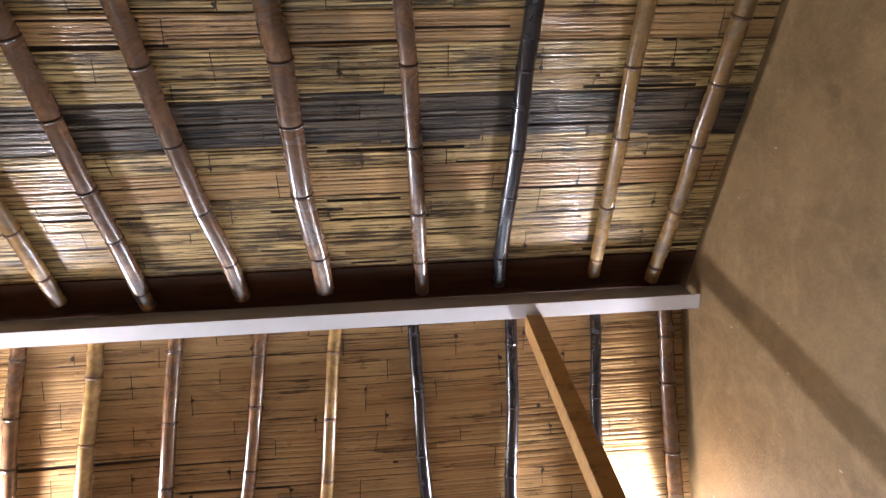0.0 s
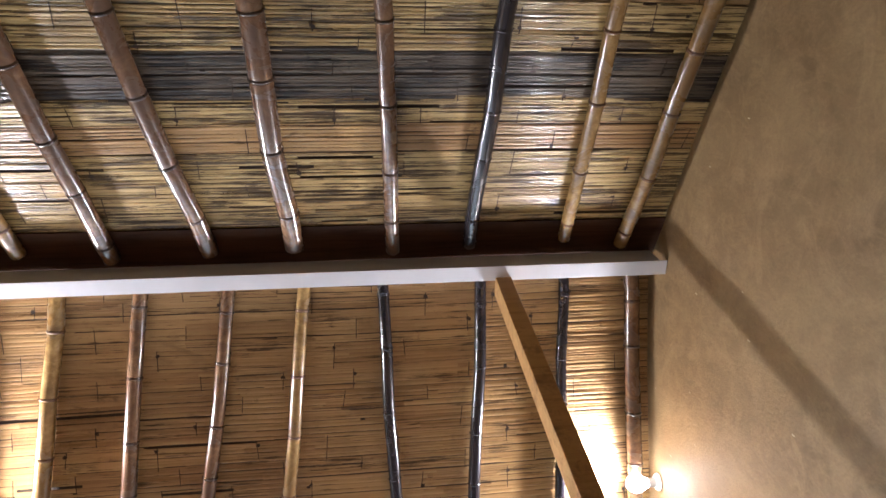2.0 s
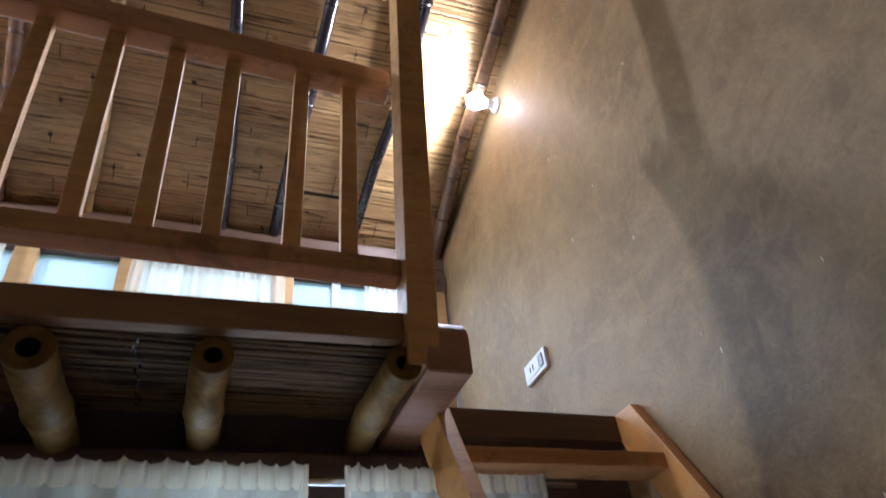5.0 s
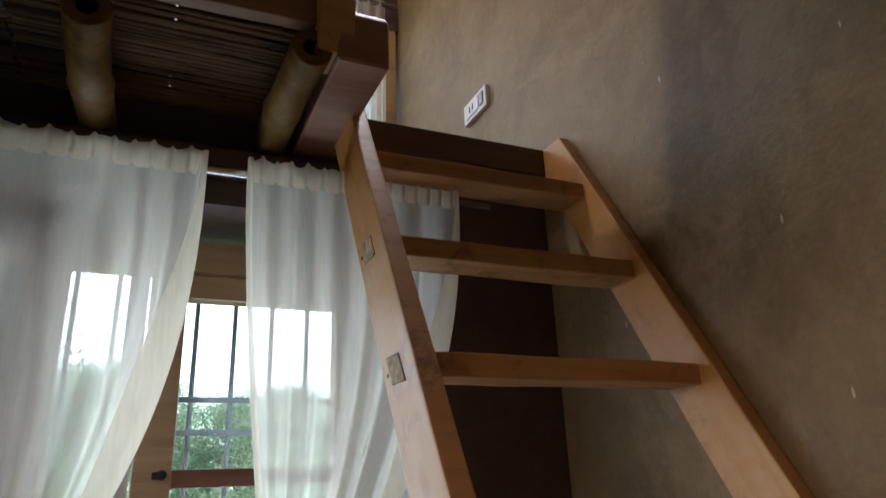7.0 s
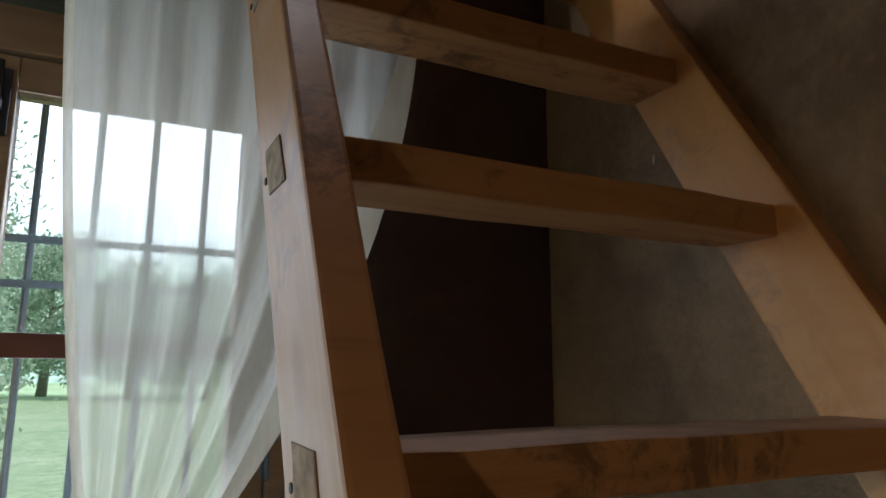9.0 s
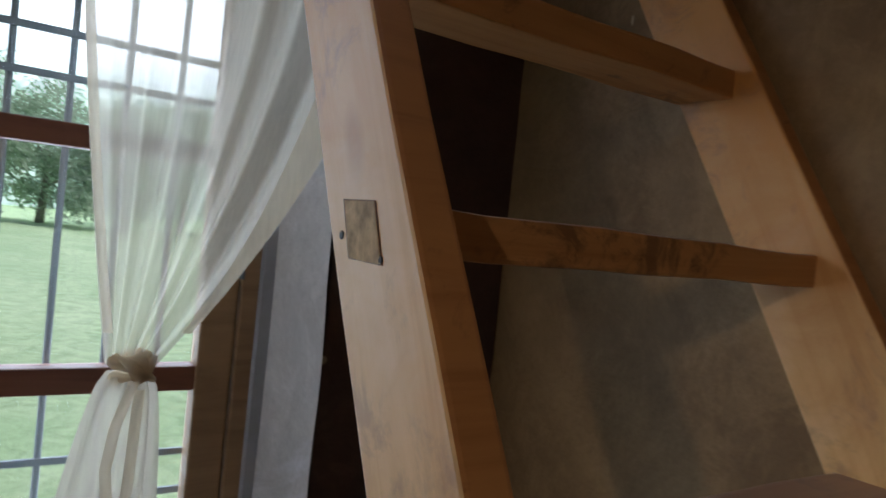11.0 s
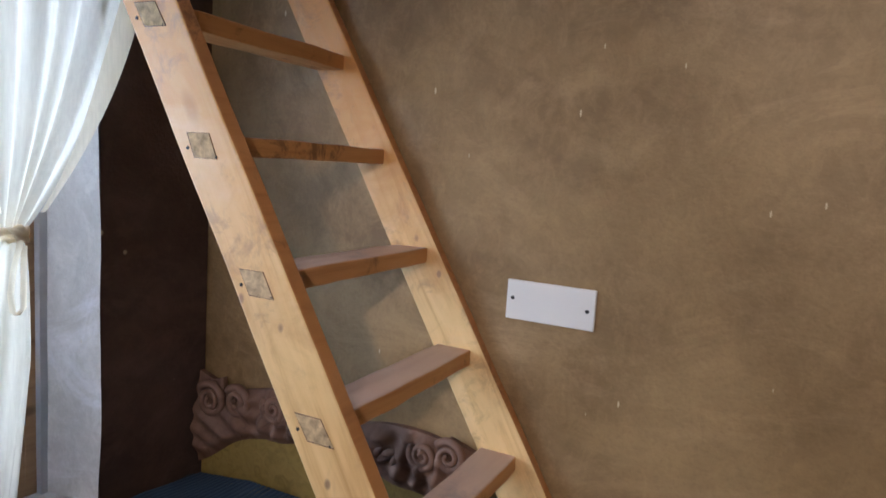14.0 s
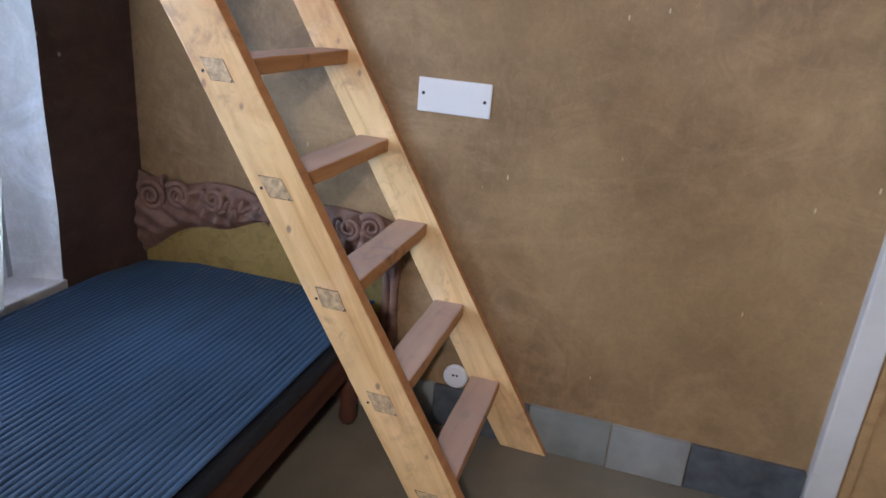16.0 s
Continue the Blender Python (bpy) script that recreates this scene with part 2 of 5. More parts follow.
def smudged(m):
    """Old handling marks: soft brown smudges and small dark dents."""
    n, l = m.node_tree.nodes, m.node_tree.links
    b = n["Principled BSDF"]
    old = b.inputs["Base Color"].links[0].from_socket
    soft = noise_tex(n, l, coords(n, l, (1, 1, 1)), 7.0, 7, 0.68, 0.8)
    col = mix(n, l, ramp(n, l, soft, [(0.52, grey(0.0)), (0.72, grey(0.42))]), old, (0.36, 0.20, 0.10))
    dent = n.new("ShaderNodeTexVoronoi")
    dent.inputs["Scale"].default_value = 9.0
    l.new(coords(n, l, (1, 1.5, 1)), dent.inputs["Vector"])
    col = mix(n, l, ramp(n, l, dent.outputs["Distance"], [(0.05, grey(0.7)), (0.10, grey(0.0))]), col, (0.17, 0.09, 0.07))
    pale = noise_tex(n, l, coords(n, l, (1, 1, 1)), 4.0, 5, 0.6, 0.5)
    sep = n.new("ShaderNodeSeparateXYZ")
    l.new(coords(n, l, (1, 1, 1)), sep.inputs[0])
    kept = n.new("ShaderNodeMath")
    kept.operation = "MULTIPLY_ADD"
    l.new(soft, kept.inputs[0])
    kept.inputs[1].default_value = 0.5
    l.new(sep.outputs[2], kept.inputs[2])
    halved = n.new("ShaderNodeMath")
    halved.operation = "MULTIPLY"
    l.new(kept.outputs[0], halved.inputs[0])
    halved.inputs[1].default_value = 0.4
    # old varnish is left on the upper third, worn off below
    col = mix(n, l, ramp(n, l, halved.outputs[0], [(0.50, grey(0.0)), (0.70, grey(0.92))]), col, (0.60, 0.265, 0.050))
    col = mix(n, l, ramp(n, l, pale, [(0.52, grey(0.0)), (0.72, grey(0.35))]), col, (0.80, 0.62, 0.45))
    l.new(col, b.inputs["Base Color"])


def grimy(m, color, amount=0.5, scale=22.0):
    """Ground-in dirt in small broken patches, and thin scratches along the grain."""
    n, l = m.node_tree.nodes, m.node_tree.links
    b = n["Principled BSDF"]
    old = b.inputs["Base Color"].links[0].from_socket
    spot = noise_tex(n, l, coords(n, l, (1, 1, 1)), scale, 7, 0.72, 0.9)
    where = noise_tex(n, l, coords(n, l, (1, 1, 1)), 4.5, 4, 0.6, 0.4)
    both = n.new("ShaderNodeMath")
    both.operation = "MULTIPLY"
    l.new(spot, both.inputs[0])
    l.new(where, both.inputs[1])
    col = mix(n, l, ramp(n, l, both.outputs[0], [(0.28, grey(0.0)), (0.37, grey(amount))]), old, color)
    l.new(col, b.inputs["Base Color"])


grimy(M_RUNG, (0.10, 0.045, 0.022), 0.7)
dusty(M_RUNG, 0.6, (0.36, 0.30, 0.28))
# darker, more orange wood for the stringers' front faces
M_FRONT = wood("pine_front", (0.33, 0.135, 0.040), (0.56, 0.27, 0.088), (0, 90, 0), 0.42, 9, 0.25)
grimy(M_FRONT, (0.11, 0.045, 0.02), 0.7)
M_TENON = plain("end_grain", (0.48, 0.34, 0.185), 0.8, 0, 0.45, 60, 0.6)
M_RAIL = wood("cedar_rail", (0.29, 0.132, 0.047), (0.52, 0.275, 0.105), (0, 0, 0), 0.45, 12, 0.2)
M_BALUSTER = wood("cedar_baluster", (0.35, 0.178, 0.056), (0.61, 0.355, 0.125), (0, 90, 0), 0.45, 12, 0.15)
grimy(M_RAIL, (0.14, 0.06, 0.03), 0.6)
grimy(M_BALUSTER, (0.17, 0.08, 0.035), 0.55)
M_DARKWOOD = wood("dark_timber", (0.045, 0.022, 0.013), (0.115, 0.058, 0.032), (0, 0, 0), 0.45, 10, 0.3)
M_RIDGE = wood("ridge_timber", (0.022, 0.009, 0.005), (0.075, 0.034, 0.017), (0, 0, 0), 0.62, 16, 0.5)
M_RIDGE.node_tree.nodes["Principled BSDF"].inputs["Specular IOR Level"].default_value = 0.12
M_EDGE = wood("edge_board_timber", (0.13, 0.062, 0.028), (0.28, 0.15, 0.068), (0, 0, 0), 0.5, 12, 0.3)
M_TRIM = wood("trimmer_timber", (0.20, 0.09, 0.05), (0.38, 0.19, 0.11), (0, 0, 90), 0.5, 10, 0.3)
M_WINWOOD = wood("window_timber", (0.25, 0.14, 0.068), (0.47, 0.30, 0.155), (0, 90, 0), 0.5, 10, 0.25)
M_WINBAR = wood("glazing_bar", (0.18, 0.06, 0.035), (0.32, 0.13, 0.07), (0, 0, 0), 0.45, 10, 0.2)
M_DOOR = wood("door_timber", (0.36, 0.21, 0.08), (0.56, 0.37, 0.16), (0, 90, 0), 0.45, 8, 0.15)
M_CARVE = wood("carved_teak", (0.085, 0.040, 0.026), (0.21, 0.115, 0.075), (0, 0, 90), 0.68, 10, 0.35)
M_PANEL = wood("yellow_panel", (0.16, 0.10, 0.022), (0.30, 0.21, 0.055), (0, 90, 0), 0.45, 16, 0.2, False)
M_BEDWOOD = wood("bed_timber", (0.05, 0.018, 0.011), (0.12, 0.045, 0.026), (0, 0, 0), 0.4, 10, 0.25)
M_STEEL = plain("white_painted_steel", (0.74, 0.74, 0.77), 0.42, 0.0, 0.05, 5, 0.05)
M_CHROME = plain("steel_rod", (0.62, 0.63, 0.65), 0.25, 1.0, 0.08, 8, 0.02)
M_IRON = plain("grille_iron", (0.20, 0.24, 0.26), 0.5, 0.3, 0.15, 10, 0.1)
M_IRON_DARK = plain("dark_iron", (0.06, 0.055, 0.055), 0.45, 0.6, 0.2, 12, 0.2)
M_WHITE = plain("white_plastic", (0.78, 0.77, 0.76), 0.35, 0, 0.03, 4, 0.03)
M_PAINT = plain("white_door_paint", (0.70, 0.68, 0.64), 0.5, 0, 0.1, 5, 0.15)
M_GREYPAINT = plain("grey_frame_paint", (0.42, 0.43, 0.46), 0.6, 0, 0.15, 6, 0.2)
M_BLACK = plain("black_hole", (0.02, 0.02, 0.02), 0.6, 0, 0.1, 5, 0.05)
M_CURTAIN = cloth("white_gauze", (0.88, 0.83, 0.71), 0.36)
M_TIE = cloth("white_gauze_bunched", (0.92, 0.83, 0.66), 0.16)
M_GLASS = glass("window_glass")
M_BULB = glow("bulb_glow", (1.0, 0.97, 0.93), 40.0)
M_REED = reed("varnished_reed", [(0.0, (0.25, 0.145, 0.050)), (0.10, (0.42, 0.275, 0.105)), (0.65, (0.52, 0.365, 0.150)), (1.0, (0.66, 0.485, 0.215))], 0.38)
M_REED_DARK = reed("varnished_reed_smoked", [(0.0, (0.050, 0.033, 0.021)), (0.5, (0.105, 0.075, 0.050)), (1.0, (0.185, 0.148, 0.100))], 0.45)
M_REED_BROWN = reed("varnished_reed_brown", [(0.0, (0.29, 0.160, 0.062)), (0.35, (0.40, 0.235, 0.095)), (1.0, (0.52, 0.335, 0.145))], 0.32, 0.09)
# reed colours taken near black for the shade under the loft
M_REED_LOFT = reed("reed_under_loft_shaded", [(0.0, (0.045, 0.022, 0.010)), (0.5, (0.085, 0.044, 0.020)), (1.0, (0.14, 0.078, 0.034))], 0.5, 0.05, False)
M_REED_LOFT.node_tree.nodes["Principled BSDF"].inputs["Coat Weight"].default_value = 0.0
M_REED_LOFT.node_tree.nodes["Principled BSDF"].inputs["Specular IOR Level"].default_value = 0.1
M_FROST = cloth("frosted_loft_pane", (0.50, 0.58, 0.64), 0.08)
M_BACK = plain("thatch_shadow", (0.05, 0.03, 0.018), 0.9, 0, 0.3, 9, 0.4)
M_BAM_TAN = bamboo("bamboo_tan", (0.25, 0.14, 0.048), (0.50, 0.32, 0.125))
M_BAM_BROWN = bamboo("bamboo_brown", (0.13, 0.065, 0.035), (0.30, 0.17, 0.085))
M_BAM_DEEP = bamboo("bamboo_deep_brown", (0.05, 0.025, 0.015), (0.13, 0.07, 0.04))
M_BAM_BLACK = bamboo("bamboo_black", (0.012, 0.010, 0.014), (0.035, 0.030, 0.036), 0.2)
M_BAM_RAW = bamboo("bamboo_raw", (0.16, 0.085, 0.020), (0.37, 0.215, 0.055), 0.45)
M_BAM_RAW.node_tree.nodes["Principled BSDF"].inputs["Coat Weight"].default_value = 0.0
M_BAM_RAW.node_tree.nodes["Principled BSDF"].inputs["Specular IOR Level"].default_value = 0.15


def meadow_material():
    """Long grass: broad pale and deep patches, and tufts in them."""
    m, n, l, b = mat("meadow")
    v = coords(n, l, (1, 1, 1))
    wide = noise_tex(n, l, v, 0.35, 6, 0.6, 0.6)
    tuft = noise_tex(n, l, v, 5.0, 8, 0.75, 0.8)
    col = ramp(n, l, wide, [(0.32, (0.42, 0.62, 0.32)), (0.68, (0.64, 0.80, 0.48))])
    col = mix(n, l, ramp(n, l, tuft, [(0.36, grey(0.75)), (0.56, grey(0.0))]), col, (0.24, 0.40, 0.18))
    l.new(col, b.inputs["Base Color"])
    b.inputs["Roughness"].default_value = 0.85
    bump(n, l, b, tuft, 0.6, 0.08)
    return m


M_GRASS = meadow_material()


def leaf_material():
    """Thin leaves, their colours paled for haze: half of the light goes through them."""
    m, n, l, b = mat("leaves")
    geo = n.new("ShaderNodeNewGeometry")
    col = ramp(n, l, geo.outputs["Random Per Island"], [(0.0, (0.28, 0.40, 0.27)), (0.6, (0.45, 0.57, 0.41)), (1.0, (0.62, 0.72, 0.56))])
    d, t, k = n.new("ShaderNodeBsdfDiffuse"), n.new("ShaderNodeBsdfTranslucent"), n.new("ShaderNodeMixShader")
    l.new(col, d.inputs[0])
    l.new(col, t.inputs[0])
    k.inputs[0].default_value = 0.5
    l.new(d.outputs[0], k.inputs[1])
    l.new(t.outputs[0], k.inputs[2])
    l.new(k.outputs[0], n["Material Output"].inputs[0])
    n.remove(b)
    return m


M_LEAF = leaf_material()
M_BARK = plain("bark", (0.30, 0.27, 0.22), 0.85, 0, 0.3, 8, 0.5)


def mattress_material():
    m, n, l, b = mat("ribbed_blue_mat")
    f = noise_tex(n, l, coords(n, l, (1, 1, 1)), 3.0, 5, 0.6, 0.4)
    fine = noise_tex(n, l, coords(n, l, (1, 1, 1)), 260, 2)
    col = ramp(n, l, f, [(0.3, (0.020, 0.034, 0.066)), (0.7, (0.032, 0.059, 0.104))])
    col = mix(n, l, ramp(n, l, fine, [(0.45, grey(0.0)), (0.7, grey(0.35))]), col, (0.02, 0.065, 0.11))
    l.new(col, b.inputs["Base Color"])
    b.inputs["Roughness"].default_value = 0.7
    b.inputs["Specular IOR Level"].default_value = 0.35
    b.inputs["Sheen Weight"].default_value = 0.06
    b.inputs["Sheen Tint"].default_value = (0.3, 0.6, 0.9, 1)
    bump(n, l, b, fine, 0.4, 0.001)
    return m


M_MAT = mattress_material()
M_MATEDGE = plain("mat_edge", (0.012, 0.016, 0.024), 0.8, 0, 0.2, 9, 0.3)

# ---------------------------------------------------------------- builders


def mesh_of(name, bm, material):
    me = bpy.data.meshes.new(name)
    bm.normal_update()
    bm.to_mesh(me)
    bm.free()
    for k in material if isinstance(material, (list, tuple)) else [material]:
        me.materials.append(k)
    return me


def thing(name, at=(0, 0, 0), label="", category="", group="", kind=""):
    ob = new(name)
    ob.location = at
    ob.empty_display_size = 0.05
    return tagged(ob, label, category, group, kind)


def base_of(parent):
    v = Vector(parent.location)
    while parent.parent:
        parent = parent.parent
        v += parent.location
    return v


def part(name, bm, material, parent, label="", smooth=False):
    """One mesh, built in world places, linked under a thing or a part."""
    bmesh.ops.translate(bm, verts=bm.verts, vec=-base_of(parent))
    if smooth:
        for f in bm.faces:
            f.smooth = True
    ob = new(name, mesh_of(name, bm, material))
    ob.parent = parent
    return tagged(ob, label)


def piece(name, me, parent, at):
    ob = new(name, me)
    ob.parent = parent
    ob.location = Vector(at) - base_of(parent)
    return ob


def solid(name, bm, material, label="", category="", group="", kind="", smooth=False):
    """A top-level thing of one mesh, with its origin at the middle of its base."""
    lo = Vector([min(v.co[k] for v in bm.verts) for k in range(3)])
    hi = Vector([max(v.co[k] for v in bm.verts) for k in range(3)])
    at = Vector(((lo.x + hi.x) / 2, (lo.y + hi.y) / 2, lo.z))
    bmesh.ops.translate(bm, verts=bm.verts, vec=-at)
    if smooth:
        for f in bm.faces:
            f.smooth = True
    ob = new(name, mesh_of(name, bm, material))
    ob.location = at
    return tagged(ob, label, category, group, kind)


def box(lo, hi, bevel=0.0, bm=None, seg=2):
    bm = bm or bmesh.new()
    vs = bmesh.ops.create_cube(bm, size=1)["verts"]
    lo, hi = Vector(lo), Vector(hi)
    for v in vs:
        v.co = Vector([lo[k] + (v.co[k] + 0.5) * (hi[k] - lo[k]) for k in range(3)])
    if bevel:
        es = list({e for v in vs for e in v.link_edges})
        bmesh.ops.bevel(bm, geom=es, offset=bevel, segments=seg, affect="EDGES", profile=0.6)
    return bm


def hexa(bottom, top, bevel=0.0, bm=None):
    """A block from four bottom and four top corners, both going round the same way."""
    bm = bm or bmesh.new()
    vs = [bm.verts.new(p) for p in (*bottom, *top)]
    fs = [(3, 2, 1, 0), (4, 5, 6, 7)] + [(k, (k + 1) % 4, 4 + (k + 1) % 4, 4 + k) for k in range(4)]
    for f in fs:
        bm.faces.new([vs[k] for k in f])
    bmesh.ops.recalc_face_normals(bm, faces=bm.faces)
    if bevel:
        bmesh.ops.bevel(bm, geom=list(bm.edges), offset=bevel, segments=2, affect="EDGES", profile=0.6)
    return bm


def extruded(outline, axis, a, b):
    """A prism of an outline in the two other axes, from a to b along the axis."""
    bm = bmesh.new()
    place = {"x": lambda u, v, w: (w, u, v), "y": lambda u, v, w: (u, w, v), "z": lambda u, v, w: (u, v, w)}[axis]
    rings = [[bm.verts.new(place(u, v, w)) for u, v in outline] for w in (a, b)]
    bm.faces.new(rings[0])
    bm.faces.new(rings[1][::-1])
    for k in range(len(outline)):
        j = (k + 1) % len(outline)
        bm.faces.new((rings[0][k], rings[1][k], rings[1][j], rings[0][j]))
    bmesh.ops.recalc_face_normals(bm, faces=bm.faces)
    return bm


def tube(points, radii, sides=14, caps=True, bm=None):
    bm = bm or bmesh.new()
    pts = [Vector(p) for p in points]
    rings = []
    for k, p in enumerate(pts):
        d = (pts[min(k + 1, len(pts) - 1)] - pts[max(k - 1, 0)]).normalized()
        u = d.orthogonal().normalized() if not rings else (up - d * up.dot(d)).normalized()
        up = u
        w = d.cross(u)
        rings.append([bm.verts.new(p + float(radii[k]) * (math.cos(a) * u + math.sin(a) * w)) for a in (2 * math.pi * s / sides for s in range(sides))])
    for r, s in zip(rings, rings[1:]):
        for k in range(sides):
            bm.faces.new((r[k], r[(k + 1) % sides], s[(k + 1) % sides], s[k]))
    if caps:
        bm.faces.new(rings[0][::-1])
        bm.faces.new(rings[-1])
    return bm


def lathe(profile, at, axis="z", sides=24):
    """A turned body: profile rows of radius and height along the axis."""
    bm = bmesh.new()
    rings = []
    for r, h in profile:
        ring = []
        for k in range(sides):
            a = 2 * math.pi * k / sides
            u, v = r * math.cos(a), r * math.sin(a)
            p = {"z": (u, v, h), "x": (h, u, v), "y": (u, h, v)}[axis]
            ring.append(bm.verts.new(Vector(at) + Vector(p)))
        rings.append(ring)
    for r, s in zip(rings, rings[1:]):
        for k in range(sides):
            bm.faces.new((r[k], r[(k + 1) % sides], s[(k + 1) % sides], s[k]))
    bm.faces.new(rings[0][::-1])
    bm.faces.new(rings[-1])
    bmesh.ops.recalc_face_normals(bm, faces=bm.faces)
    return bm


def sheet(rows, bm=None):
    """A grid of points as one skin."""
    bm = bm or bmesh.new()
    vs = [[bm.verts.new(p) for p in row] for row in rows]
    for a, b in zip(vs, vs[1:]):
        for k in range(len(a) - 1):
            bm.faces.new((a[k], a[k + 1], b[k + 1], b[k]))
    return bm


def joined(*bms):
    """Several meshes as one."""
    out = bmesh.new()
    for b in bms:
        me = bpy.data.meshes.new("tmp")
        b.to_mesh(me)
        b.free()
        out.from_mesh(me)
        bpy.data.meshes.remove(me)
    return out


def wobble(bm, amount, scale, axes=(1, 1, 1)):
    for v in bm.verts:
        d = noise.noise_vector(v.co * scale)
        v.co += Vector([d[k] * amount * axes[k] for k in range(3)])
    return bm


# ---------------------------------------------------------------- structure: floor and walls
solid("floor", box((FAR_GABLE - 0.2, BACK_Y - 0.2, -0.2), (GABLE + 0.2, WIN_Y + 0.25, 0.0)), M_FLOOR, "smooth grey-green cement floor", "floor", kind="structure")


def gable_wall(name, x0, x1, label, face):
    """A gable: a fine skin towards the room, uneven as hand-trowelled mud is, on a thick wall."""
    ys = np.linspace(BACK_Y - 0.2, LOFT_Y + 0.25, 110)
    bm = bmesh.new()
    cols = []
    for y in ys:
        top = roof_z(y) + 0.03
        col = []
        for k in range(91):
            low = -0.1 if y < WIN_Y + 0.3 else 2.1      # the loft oversails the lower window wall
            z = low + (top - low) * k / 90
            dent = 0.006 * noise.noise(Vector((2.0, y * 1.7, z * 1.7))) + 0.0025 * noise.noise(Vector((5.0, y * 7, z * 7)))
            col.append(bm.verts.new((x0 + (dent if face < 0 else -dent), y, z)))
        cols.append(col)
    for a, b in zip(cols, cols[1:]):
        for k in range(90):
            f = bm.faces.new((a[k], a[k + 1], b[k + 1], b[k]))
            f.smooth = True
    rim = [c[0] for c in cols] + [cols[-1][k] for k in range(1, 91)] + [c[90] for c in reversed(cols[:-1])] + [cols[0][k] for k in range(89, 0, -1)]
    back = [bm.verts.new((x1, v.co.y, v.co.z)) for v in rim]
    for k in range(len(rim)):
        j = (k + 1) % len(rim)
        bm.faces.new((rim[k], rim[j], back[j], back[k]))
    bm.faces.new(back)
    bmesh.ops.recalc_face_normals(bm, faces=bm.faces)
    ob = new(name, mesh_of(name, bm, M_GABLE))
    return tagged(ob, label, "wall", kind="structure")


gable_wall("wall_east", GABLE, GABLE + 0.25, "brown trowelled mud-plaster gable wall with straw flecks", -1)
west = [(BACK_Y - 0.2, -0.1), (WIN_Y + 0.30, -0.1), (WIN_Y + 0.30, 2.05), (LOFT_Y + 0.25, 2.05), (LOFT_Y + 0.25, roof_z(LOFT_Y + 0.25) + 0.02), (APEX_Y, APEX_Z + 0.02), (BACK_Y - 0.2, roof_z(BACK_Y - 0.2) + 0.02)]
solid("wall_west", extruded(west, "x", FAR_GABLE - 0.2, FAR_GABLE), M_GABLE, "brown mud-plaster gable wall opposite the ladder", "wall", kind="structure")

# lower window wall: two openings, splayed at the sides
OPEN = [(0.0, 1.095), (-1.50, -0.75)]
WIN_LOW, WIN_TOP, WIN_DEEP = 0.405, 1.86, 0.25


def window_wall():
    th = 0.30
    top = 2.045
    blocks = []
    edges = [FAR_GABLE, OPEN[1][0], OPEN[1][1], OPEN[0][0], OPEN[0][1], GABLE]
    for a, b in ((edges[0], edges[1]), (edges[2], edges[3])):
        blocks.append(box((a, WIN_Y, 0.0), (b, WIN_Y + th, top)))
    # the pier beside the gable leans open towards the room
    a, b = edges[4], edges[5]
    blocks.append(hexa([(a, WIN_Y, 0), (b, WIN_Y, 0), (b, WIN_Y + th, 0), (a - 0.085, WIN_Y + th, 0)],
                       [(a, WIN_Y, top), (b, WIN_Y, top), (b, WIN_Y + th, top), (a - 0.085, WIN_Y + th, top)]))
    for a, b in OPEN:
        blocks.append(box((a, WIN_Y, 0.0), (b, WIN_Y + th, WIN_LOW - 0.004)))
        blocks.append(box((a, WIN_Y, WIN_TOP + 0.07), (b, WIN_Y + th, top)))
    blocks.append(box((FAR_GABLE, WIN_Y + 0.01, top), (GABLE, WIN_Y + th, 2.152)))
    bm = joined(*blocks)
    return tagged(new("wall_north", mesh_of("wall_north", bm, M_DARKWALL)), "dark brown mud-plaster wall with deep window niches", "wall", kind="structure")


window_wall()
# lime-washed lining of the niche beside the gable
reveal = bmesh.new()
rows_ = []
for k in range(40):
    z = WIN_LOW + (WIN_TOP + 0.07 - WIN_LOW) * k / 39
    row = []
    for j in range(12):
        u = j / 11
        x, y = 1.095 - 0.075 * u, WIN_Y - 0.004 + 0.25 * u
        x -= 0.006 + 0.005 * noise.noise(Vector((x * 9, y * 9, z * 4))) * (1 if j else 2.2)
        row.append((x, y, z))
    rows_.append(row)
solid("window_reveal", sheet(rows_, reveal), M_REVEAL, "pale lime-washed window reveal with a rough edge", "wall", kind="structure", smooth=True)
solid("window_sill", box((-0.03, WIN_Y - 0.006, WIN_LOW - 0.05), (1.10, WIN_Y + 0.26, WIN_LOW), 0.006), M_REVEAL, "pale plaster window sill beside the bed", "sill", kind="structure")
# unseen; given the dark plaster to hold back light bounced onto the ladder
solid("wall_south", box((FAR_GABLE, BACK_Y - 0.2, 0), (GABLE, BACK_Y, roof_z(BACK_Y) + 0.02)), M_DARKWALL, "unseen wall opposite the window, made dark to cut bounced light", "wall", kind="structure")
M_SLATE = plain("dark_slate", (0.085, 0.095, 0.105), 0.55, 0, 0.4, 14, 0.35)
M_SKIRT_PALE = plain("pale_slate", (0.27, 0.275, 0.26), 0.5, 0, 0.25, 6, 0.25)
skirting = thing("baseboard", (GABLE, 1.0, 0.0), "low skirting of grey slate slabs along the gable wall", "skirting", kind="structure")
